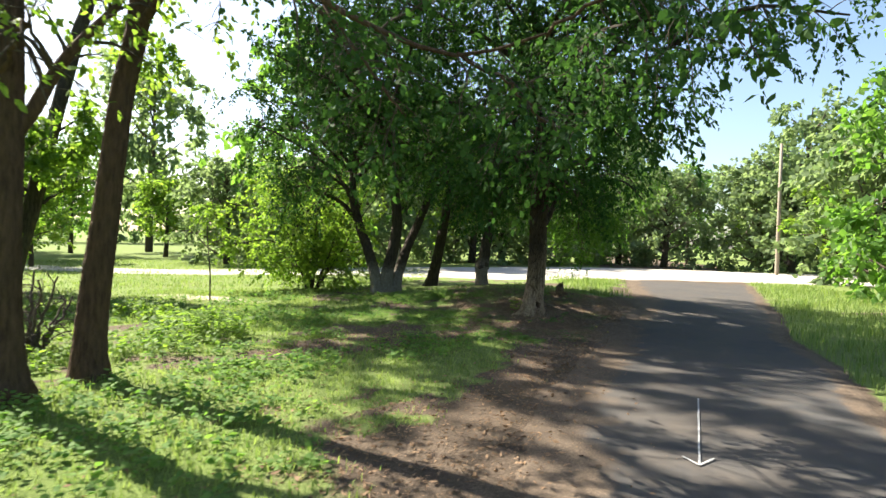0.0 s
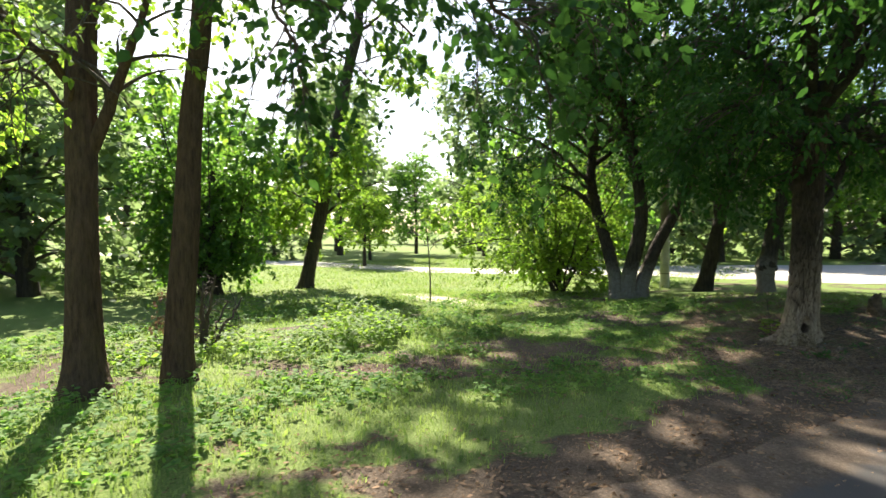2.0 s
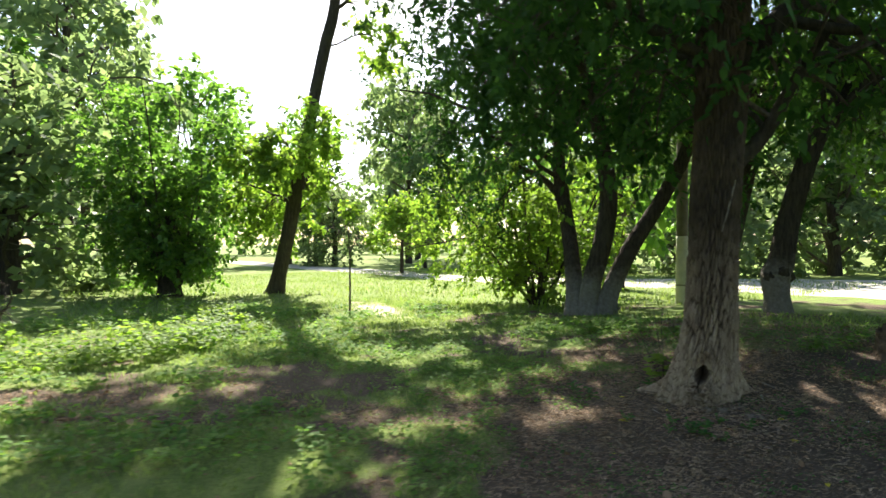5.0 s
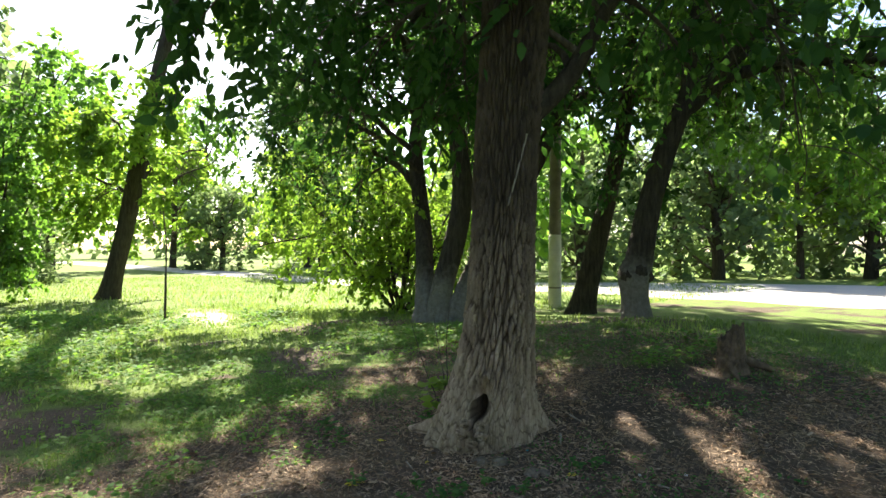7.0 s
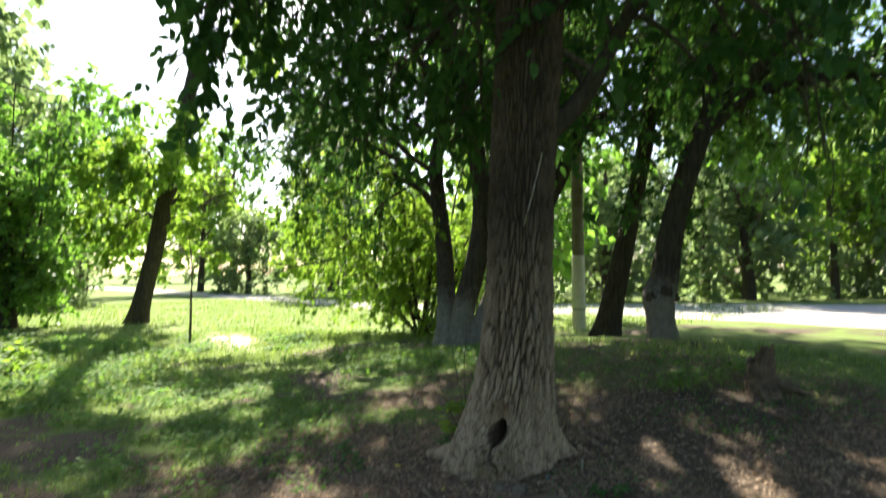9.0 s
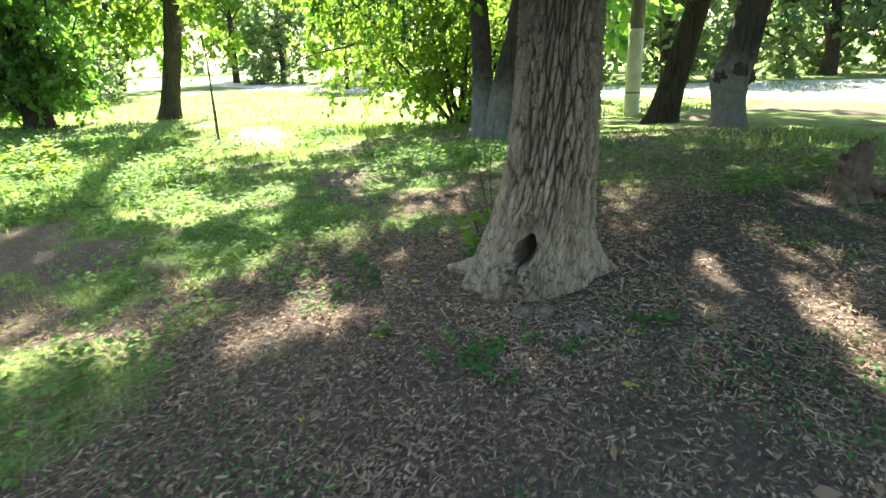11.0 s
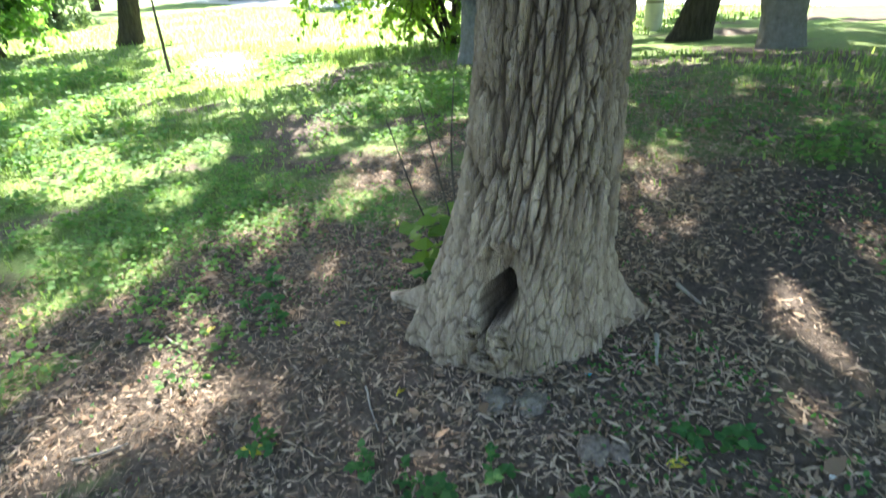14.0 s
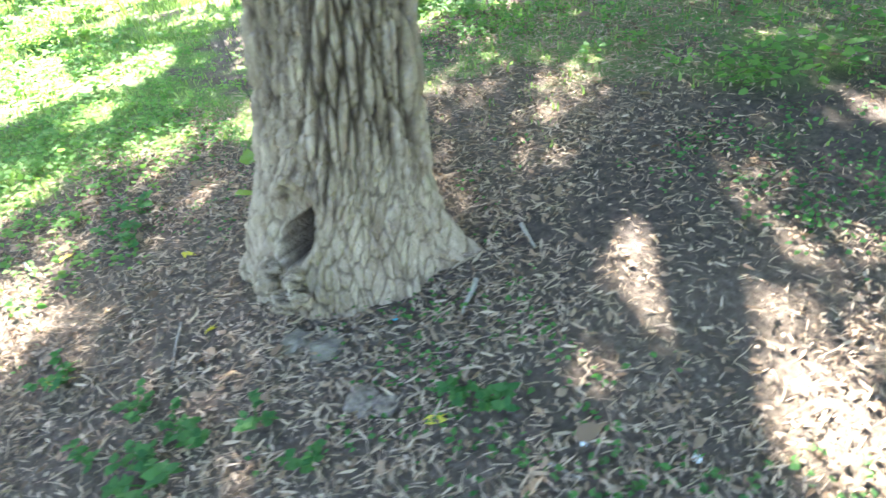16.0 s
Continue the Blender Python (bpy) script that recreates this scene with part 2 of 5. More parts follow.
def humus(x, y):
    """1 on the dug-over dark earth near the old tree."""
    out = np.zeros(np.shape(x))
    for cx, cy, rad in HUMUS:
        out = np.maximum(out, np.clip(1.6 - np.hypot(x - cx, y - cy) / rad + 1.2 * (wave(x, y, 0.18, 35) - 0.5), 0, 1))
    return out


def glare_patch(x, y):
    """1 where the lawn's sun glare is painted as pale bare ground, beside the young tree."""
    u, v = (x + 6.6) * 0.95 + (y - 14.75) * -0.3, (y - 14.75) * 0.95 + (x + 6.6) * 0.3
    return np.clip(1.5 * np.exp(-(u / 2.0) ** 2 - (v / 0.55) ** 2) - 0.35 + 0.5 * (wave(x, y, 0.5, 33) - 0.5), 0, 1)


def turf(x, y):
    """1 where grass covers the ground, 0 on bare soil."""
    x, y = np.asarray(x, float), np.asarray(y, float)
    d = along(LEFT_EDGE, y) - x
    w = along(BARE, y) + 1.3 * (wave(x, y, 0.9, 3) - 0.5) + 0.7 * (wave(x, y, 0.35, 4) - 0.5)
    left = np.clip((d - w) / 0.5 + 0.5, 0, 1)
    left = left * (1 - 0.35 * np.exp(-((x - 1.0) ** 2) / 18.0 - ((y - 21.5) ** 2) / 9.0))
    left = left * (1 - 0.6 * np.exp(-((x - 1.8) ** 2 + (y - 15.2) ** 2) / 4.0))
    right = np.clip((x - along(RIGHT_EDGE, y)) / 0.3 + 0.3 * (wave(x, y, 0.5, 5) - 0.5), 0, 1)
    right = right * (1 - 0.9 * np.exp(-((x - 13) / 2.5) ** 2 - ((y - 17.6) / 0.5) ** 2))
    worn = np.clip((wave(x, y, 1.6, 6) + 0.9 * wave(x, y, 0.4, 7) + 0.5 * wave(x, y, 0.15, 8) - 1.15) * 2.2, 0, 1) * (d < 9) * (y > 3)
    return np.where(d > 0, left * (1 - 0.8 * worn) * (1 - 0.95 * glare_patch(x, y)), right)


def mesh_np(name, verts, faces, mat, smooth=False):
    """A mesh from arrays; faces: arrays of triangles or quads."""
    me = bpy.data.meshes.new(name)
    verts = np.asarray(verts, np.float32).reshape(-1, 3)
    faces = [np.asarray(f, np.int32) for f in faces if len(f)]
    loops = np.concatenate([f.ravel() for f in faces])
    sizes = np.concatenate([np.full(len(f), f.shape[1], np.int32) for f in faces])
    me.vertices.add(len(verts))
    me.vertices.foreach_set("co", verts.ravel())
    me.loops.add(len(loops))
    me.loops.foreach_set("vertex_index", loops)
    me.polygons.add(len(sizes))
    me.polygons.foreach_set("loop_start", np.concatenate([[0], np.cumsum(sizes)[:-1]]).astype(np.int32))
    me.polygons.foreach_set("use_smooth", np.full(len(sizes), smooth))
    me.update(calc_edges=True)
    me.materials.append(mat)
    return me


def part(name, me, parent, label=""):
    ob = new(name, me)
    ob.parent = parent
    return tagged(ob, label)


def thing(name, x, y, z, label, category, group=""):
    ob = new(name)
    ob.empty_display_size = 0.1
    ob.location = (x, y, z)
    return tagged(ob, label, category, group)


def grid_faces(nu, nv, wrap=False):
    """Quads of a grid of nv rows of nu vertices."""
    i = np.arange(nu if wrap else nu - 1)
    j = np.arange(nv - 1)[:, None]
    a, b = j * nu + i, j * nu + (i + 1) % nu
    return np.stack([a, b, b + nu, a + nu], -1).reshape(-1, 4)


def ground_sheet():
    def axis(lo, hi, step, far):
        inner = np.arange(lo, hi, step)
        out = np.cumsum(step * 1.13 ** np.arange(1, 60))
        out = out[out < far]
        return np.concatenate([lo - out[::-1], inner, inner[-1] + out])
    xs, ys = axis(-9, 8, 0.14, 900), axis(-1, 20, 0.14, 900)
    gx, gy = np.meshgrid(xs, ys)
    me = mesh_np("ground", np.stack([gx, gy, H(gx, gy)], -1), [grid_faces(len(xs), len(ys))], SOIL, True)
    at = me.attributes.new("turf", "FLOAT", "POINT")
    at.data.foreach_set("value", turf(gx, gy).ravel().astype(np.float32))
    for key, val in (("glare_patch", glare_patch(gx, gy)), ("humus", humus(gx, gy))):
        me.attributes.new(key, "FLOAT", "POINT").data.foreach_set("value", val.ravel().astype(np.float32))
    tagged(new("ground", me), "shaded park ground of bare soil, leaf litter and patchy grass", "ground", kind="structure")


def ribbon(name, edge_a, edge_b, ys, mat, lift, across, fray=0.0):
    ys = np.asarray(ys, float)
    s = np.linspace(0, 1, across)
    ex, ey = along(edge_a, ys) + fray * (wave(ys, ys * 0, 0.5, 8) - 0.5), along(edge_b, ys) + fray * (wave(ys, ys * 0, 0.6, 9) - 0.5)
    gx = ex[:, None] * (1 - s) + ey[:, None] * s
    gy = np.repeat(ys[:, None], across, 1)
    drop = np.where((s == 0) | (s == 1), -0.02, lift)
    me = mesh_np(name, np.stack([gx, gy, H(gx, gy) + drop], -1), [grid_faces(across, len(ys))], mat, True)
    at = me.attributes.new("dirt", "FLOAT", "POINT")
    near = np.minimum((gx - ex[:, None]) / 1.1, (ey[:, None] - gx) / 0.5)
    at.data.foreach_set("value", np.clip(1 - near, 0, 1).ravel().astype(np.float32))
    return me


ground_sheet()
tagged(new("path", ribbon("path", LEFT_EDGE, RIGHT_EDGE, np.arange(-6, 30, 0.15), ASPHALT, 0.009, 60, 0.22)),
       "worn grey asphalt park path with dusty, litter-strewn edges", "path", kind="structure")


def cross_road():
    """The wide pale road beyond the trees, curving away to the west."""
    t = np.linspace(0, 1, 90)
    cx = 45 - 110 * t
    near = 26.0 + 3.6 * np.clip((cx - 1) / 6, 0, 1) + 1.5 * np.clip((cx - 7) / 8, 0, 1) - 3.5 * np.clip((-5 - cx) / 9, 0, 1) - 0.02 * np.clip(-14 - cx, 0, 99)
    far = near + 15 - 12.0 * np.clip((3 - cx) / 17, 0, 1)
    s = np.linspace(0, 1, 16)
    gy = near[:, None] * (1 - s) + far[:, None] * s
    gx = np.repeat(cx[:, None], 16, 1)
    drop = np.where((s == 0) | (s == 1), -0.05, 0.022)
    tagged(new("road", mesh_np("road", np.stack([gx, gy, H(gx, gy) + drop], -1), [grid_faces(16, 90)], ROAD, True)),
           "broad pale sunlit road crossing behind the trees", "road", kind="structure")


cross_road()


# ---- trees ----
def unit(v):
    v = np.asarray(v, float)
    return v / np.maximum(np.linalg.norm(v, axis=-1, keepdims=True), 1e-9)


def tube(path, radii, seg):
    """Vertices and quads of a bent tapering tube, closed at its end by a narrow tip."""
    path, radii = np.asarray(path, float), np.asarray(radii, float)
    tan = unit(np.gradient(path, axis=0))
    ref = np.array([0.31, 0.17, 0.93]) if abs(tan[0][2]) < 0.8 else np.array([1.0, 0.1, 0.0])
    a = unit(np.cross(tan, ref))
    b = np.cross(tan, a)
    th = np.linspace(0, 2 * np.pi, seg, endpoint=False)
    v = path[:, None] + radii[:, None, None] * (np.cos(th)[None, :, None] * a[:, None] + np.sin(th)[None, :, None] * b[:, None])
    return v.reshape(-1, 3), grid_faces(seg, len(path), True)


class Pile:
    """Collects tubes and leaves into one mesh."""
    def __init__(self):
        self.v, self.f, self.n = [], [], 0

    def add(self, v, f):
        self.v.append(v)
        self.f.append(np.asarray(f) + self.n)
        self.n += len(v)

    def tube(self, path, radii, seg):
        self.add(*tube(path, radii, seg))

    def mesh(self, name, mat, smooth=True):
        groups = {}
        for f in self.f:
            groups.setdefault(f.shape[1], []).append(f)
        return mesh_np(name, np.concatenate(self.v), [np.concatenate(g) for g in groups.values()], mat, smooth)


def bend(p0, d, length, n, rng, wander=0.12, droop=0.0, lift=0.0):
    p, d = [np.asarray(p0, float)], unit(d)
    for i in range(n):
        d = unit(d + rng.normal(0, wander, 3) + np.array([0, 0, lift * (1 - i / n) - droop * (i + 1) / n]))
        p.append(p[-1] + d * length / n)
    return np.array(p)


def smooth_path(points, n):
    """A rounded line of n points through the given ones (Catmull-Rom)."""
    q = np.asarray(points, float)
    q = np.concatenate([[2 * q[0] - q[1]], q, [2 * q[-1] - q[-2]]])
    out = []
    for s in np.linspace(0, len(points) - 1.0001, n):
        i, u = int(s), s - int(s)
        a, b, c, d = q[i:i + 4]
        out.append(0.5 * (2 * b + (c - a) * u + (2 * a - 5 * b + 4 * c - d) * u * u + (3 * b - a - 3 * c + d) * u ** 3))
    return np.array(out)


def leaves(at, along_dir, size, rng, wide=0.45, detail=True, flat=0.6):
    """Leaf blades: vertices and faces. at: stalk ends; along_dir: the way the blade points."""
    n = len(at)
    u = unit(along_dir)
    up = unit(np.array([0, 0, 1.0]) * flat + rng.normal(0, 0.55, (n, 3)))
    s = unit(np.cross(u, up))
    nn = np.cross(s, u)
    L = (size * rng.uniform(0.65, 1.25, n))[:, None]
    w = L * wide * rng.uniform(0.8, 1.2, (n, 1))
    if detail:
        curl = rng.uniform(-0.05, 0.2, (n, 1))
        v = np.stack([at, at + u * L * 0.3 + s * w * 0.5 + nn * L * 0.05, at + u * L * 0.65 + s * w * 0.4 - nn * L * curl * 0.4,
                      at + u * L - nn * L * curl, at + u * L * 0.65 - s * w * 0.4 - nn * L * curl * 0.4, at + u * L * 0.3 - s * w * 0.5 + nn * L * 0.05], 1)
        k = np.arange(n)[:, None] * 6
        return v.reshape(-1, 3), [np.concatenate([k + [[0, 1, 5]], k + [[2, 3, 4]]]), k + [[5, 1, 2, 4]]]
    v = np.stack([at, at + u * L * 0.45 + s * w * 0.55, at + u * L, at + u * L * 0.45 - s * w * 0.55], 1)
    k = np.arange(n)[:, None] * 4
    return v.reshape(-1, 3), [k + [[0, 1, 2, 3]]]


SUN_GAPS = [(1.42, 11.86, 0.17), (1.62, 11.95, 0.09), (0.4, 12.45, 0.1), (0.48, 12.75, 0.13), (0.62, 12.95, 0.12), (0.5, 13.25, 0.18), (-0.05, 13.65, 0.24),
            (-0.5, 13.45, 0.22), (-1.1, 13.7, 0.2), (0.03, 14.45, 0.17), (2.6, 13.52, 0.11), (2.73, 13.54, 0.11), (2.86, 13.55, 0.12), (3.0, 13.54, 0.13), (3.14, 13.53, 0.13),
            (3.28, 13.48, 0.14), (3.43, 13.36, 0.13), (3.58, 13.2, 0.14), (3.74, 13.06, 0.15), (-1.3, 12.7, 0.32), (-1.3, 12.0, 0.3), (-0.45, 12.36, 0.2), (-2.0, 11.9, 0.45), (-3.8, 11.66, 0.6), (0.5, 11.5, 0.12)]
SUN_GAPS += [(-7.7, 15.0, 1.1), (-6.4, 14.6, 1.0), (-5.4, 13.7, 0.7), (-4.4, 14.9, 0.7), (-4.8, 12.8, 0.6), (-9.5, 15.5, 1.3), (-14.2, 16.0, 2.0), (-4.1, 7.3, 1.2), (-1.7, 5.8, 0.9), (-5.1, 9.2, 1.0),
             (-2.4, 4.4, 0.9), (-2.6, 7.4, 1.0), (-0.4, 3.4, 0.6), (1.1, 9.45, 0.28), (1.48, 11.6, 0.12), (1.64, 8.4, 0.28), (3.06, 9.5, 0.22), (3.2, 8.5, 0.38), (2.55, 7.0, 0.2), (3.46, 7.3, 0.24),
             (5.5, 14.5, 0.3), (6.4, 14.7, 0.3), (6.6, 13.5, 0.26), (2.8, 4.7, 0.32), (3.05, 4.6, 0.28), (1.4, 4.6, 0.2), (1.0, 5.7, 0.3), (1.75, 5.05, 0.2), (3.73, 14.1, 0.16)]


def open_crown(p):
    """False where a crown is open along the sun's way to the ground, so that light falls through."""
    keep = np.ones(len(p), bool)
    s = np.array(to_sun)
    for gx, gy, rad in SUN_GAPS:
        q = p - np.array([gx, gy, float(H(gx, gy))])
        keep &= np.linalg.norm(q - np.outer(q @ s, s), axis=1) > rad
    return keep


def sprays(tips, dirs, per, length, size, rng, droop=0.5, detail=True, wide=0.45, spread=0.0, foot=None):
    """Leafy shoots: per leaves along each of the shoots that start at tips."""
    m = len(tips)
    s = rng.uniform(0.0, 1.0, (m, per))
    d = unit(dirs + rng.normal(0, 0.35, (m, 3)))
    side = unit(np.cross(d, rng.normal(0, 1, (m, 3))))
    flip = rng.choice([-1.0, 1.0], (m, per))
    base = tips[:, None] + d[:, None] * (s * length)[..., None] - np.array([0, 0, 1.0]) * (droop * length * s ** 2)[..., None]
    base = base + rng.normal(0, 0.02 + spread, (m, per, 3))
    way = d[:, None] * 0.55 + side[:, None] * flip[..., None] * 0.8 + rng.normal(0, 0.35, (m, per, 3)) - np.array([0, 0, 0.35 + droop * 0.5])
    base, way = base.reshape(-1, 3), way.reshape(-1, 3)
    if foot is not None:
        ok = open_crown(base + np.array(foot))
        base, way = base[ok], way[ok]
    return leaves(base, way, size, rng, wide, detail)


def worley(u, v, period, seed):
    """F1 and F2 of a cell pattern that repeats in u after period cells."""
    i, j = np.floor(u), np.floor(v)
    f1, f2 = np.full(u.shape, 9.0), np.full(u.shape, 9.0)
    for di in (-1, 0, 1):
        for dj in (-1, 0, 1):
            a, b = i + di, j + dj
            am = np.mod(a, period)
            q = np.sin(am * 127.1 + b * 311.7 + seed) * 43758.5453
            r = np.sin(am * 269.5 + b * 183.3 + seed) * 24634.6345
            d = np.hypot(a + q - np.floor(q) - u, b + r - np.floor(r) - v)
            f2 = np.minimum(f2, np.maximum(f1, d))
            f1 = np.minimum(f1, d)
    return f1, f2


def bark_trunk(path, radii, nu, nv, seed, flare=0.5, roots=5, depth=0.012, cell=0.035, tall=4.0):
    """A trunk along a line with a flared foot and furrowed bark."""
    rng = np.random.default_rng(seed)
    P = smooth_path(path, nv)
    h = np.concatenate([[0], np.cumsum(np.linalg.norm(np.diff(P, axis=0), axis=1))])
    R = np.interp(np.linspace(0, 1, nv), np.linspace(0, 1, len(radii)), radii)
    th = np.linspace(0, 2 * np.pi, nu, endpoint=False)
    T, Z = np.meshgrid(th, h)
    r = np.repeat(R[:, None], nu, 1)
    lobes = np.zeros_like(T)
    for a in np.linspace(0, 2 * np.pi, roots, endpoint=False) + rng.uniform(-0.3, 0.3, roots):
        lobes += np.exp(-(np.angle(np.exp(1j * (T - a))) / 0.38) ** 2) * rng.uniform(0.5, 1.0)
    r = r * (1 + flare * np.exp(-Z / 0.22) * (0.35 + 0.65 * lobes))
    r = r * (1 + 0.05 * np.sin(2 * T + Z * 1.3 + seed) + 0.035 * np.sin(3 * T - Z * 2.1))
    period = max(6, int(2 * np.pi * R.mean() / cell))
    wob = 0.6 * (wave(T * 3, Z * 4, 1.0, seed % 7 + 1) - 0.5)
    f1, f2 = worley(T / (2 * np.pi) * period + wob, Z / (cell * tall), period, seed)
    r = r + depth * (np.clip((f2 - f1) / 0.35, 0, 1) - 0.6)
    tan = unit(np.gradient(P, axis=0))
    a = unit(np.cross(tan, np.array([0.0, 1.0, 0.0])))
    b = np.cross(tan, a) * -1
    v = P[:, None] + r[..., None] * (np.cos(T)[..., None] * a[:, None] + np.sin(T)[..., None] * b[:, None])
    return v.reshape(-1, 3), grid_faces(nu, nv, True)


def branch_out(pile, limb, r0, rng, subs, sub_len, twigs, droop, wander=0.16, start=0.25, lift=0.0, sub_seg=5, fine=True):
    """Side branches and twigs along a limb. Returns the places and ways of the twigs' points."""
    tips, ways = [], []
    n = len(limb)
    for k in range(subs):
        s = rng.uniform(start, 1.0)
        i = min(int(s * (n - 1)), n - 2)
        t = unit(limb[i + 1] - limb[i])
        side = unit(np.cross(t, rng.normal(0, 1, 3)))
        d = unit(t * 0.6 + side * 0.9 + np.array([0, 0, lift]))
        L = sub_len * rng.uniform(0.6, 1.2) * (1.1 - 0.4 * s)
        path = bend(limb[i], d, L, 6, rng, wander, droop)
        r = r0 * (1 - 0.75 * s) * 0.5
        pile.tube(path, np.linspace(max(r, 0.008), 0.005, 7), sub_seg)
        for q in range(twigs):
            j = rng.integers(2, 7)
            td = unit(path[min(j, 6)] - path[j - 1])
            tw = bend(path[j], unit(td + rng.normal(0, 0.7, 3)), L * rng.uniform(0.25, 0.5), 3, rng, wander, droop)
            if fine:
                pile.tube(tw, np.linspace(0.006, 0.003, 4), 3)
            tips.append(tw[rng.integers(1, 4)])
            ways.append(tw[-1] - tw[0])
        tips += [path[4], path[6]]
        ways += [path[4] - path[3], path[6] - path[5]]
    return tips, ways


def tree(name, x, y, label, trunks, limbs, bark, leaf, seed, per=9, spray=0.45, size=0.085, subs=9, sub_len=1.4, twigs=5, droop=0.25,
         trunk_grid=(90, 160), detail=True, wide=0.45, group="", sink=0.06, lift=0.0, more=None, flare=0.5, cell=0.035, trunk_label=""):
    """A tree. trunks: (points, radii); limbs: (points, radius) in metres from the foot."""
    rng = np.random.default_rng(seed)
    z = float(H(x, y)) - sink
    ob = thing(name, x, y, z, label, "tree", group)
    twig_pile, tips, ways = Pile(), [], []
    for k, (pts, radii) in enumerate(trunks):
        p = Pile()
        p.add(*bark_trunk(pts, radii, *trunk_grid, seed + k, cell=cell, flare=flare))
        part("trunk", p.mesh("trunk", bark), ob, trunk_label)
    for pts, r in limbs:
        path = smooth_path(pts, 14) if len(pts) > 2 else bend(pts[0], np.subtract(pts[1], pts[0]), np.linalg.norm(np.subtract(pts[1], pts[0])), 13, rng, 0.09, 0.04)
        path = path + rng.normal(0, 0.02, path.shape)
        p = Pile()
        p.tube(path, np.linspace(r, max(0.012, r * 0.22), len(path)), 9)
        part("limb", p.mesh("limb", bark if bark is not BARK_HERO else BARK), ob)
        a, b = branch_out(twig_pile, path, r, rng, subs, sub_len, twigs, droop, lift=lift)
        tips += a
        ways += b
    if more:
        a, b = more(twig_pile, rng)
        tips += a
        ways += b
    tagged(part("twigwork", twig_pile.mesh("twigwork", TWIG), ob), kind="stuff")
    v, f = sprays(np.array(tips), np.array(ways), per, spray, size, rng, droop, detail, wide, foot=(x, y, z))
    part("crown", mesh_np("crown", v, f, leaf), ob)
    return ob


def fan(top, count, reach, rise, rng, r=0.09, low=0.0, spread=2 * math.pi, turn=0.0):
    """Limbs that leave a stem in all directions."""
    out = []
    for k in range(count):
        a = turn + spread * (k + rng.uniform(-0.3, 0.3)) / count
        h = top[2] - low * rng.uniform(0, 1)
        L = reach * rng.uniform(0.75, 1.15)
        e = rise * rng.uniform(0.5, 1.3)
        p0 = np.array([top[0], top[1], h])
        out.append(([p0, p0 + [math.cos(a) * L * 0.5, math.sin(a) * L * 0.5, e * 0.65], p0 + [math.cos(a) * L, math.sin(a) * L, e]], r))
    return out


RNG = np.random.default_rng(11)


# The old tree with the hollow foot
HX, HY = 2.03, 12.97
HOLE = radians(-64)


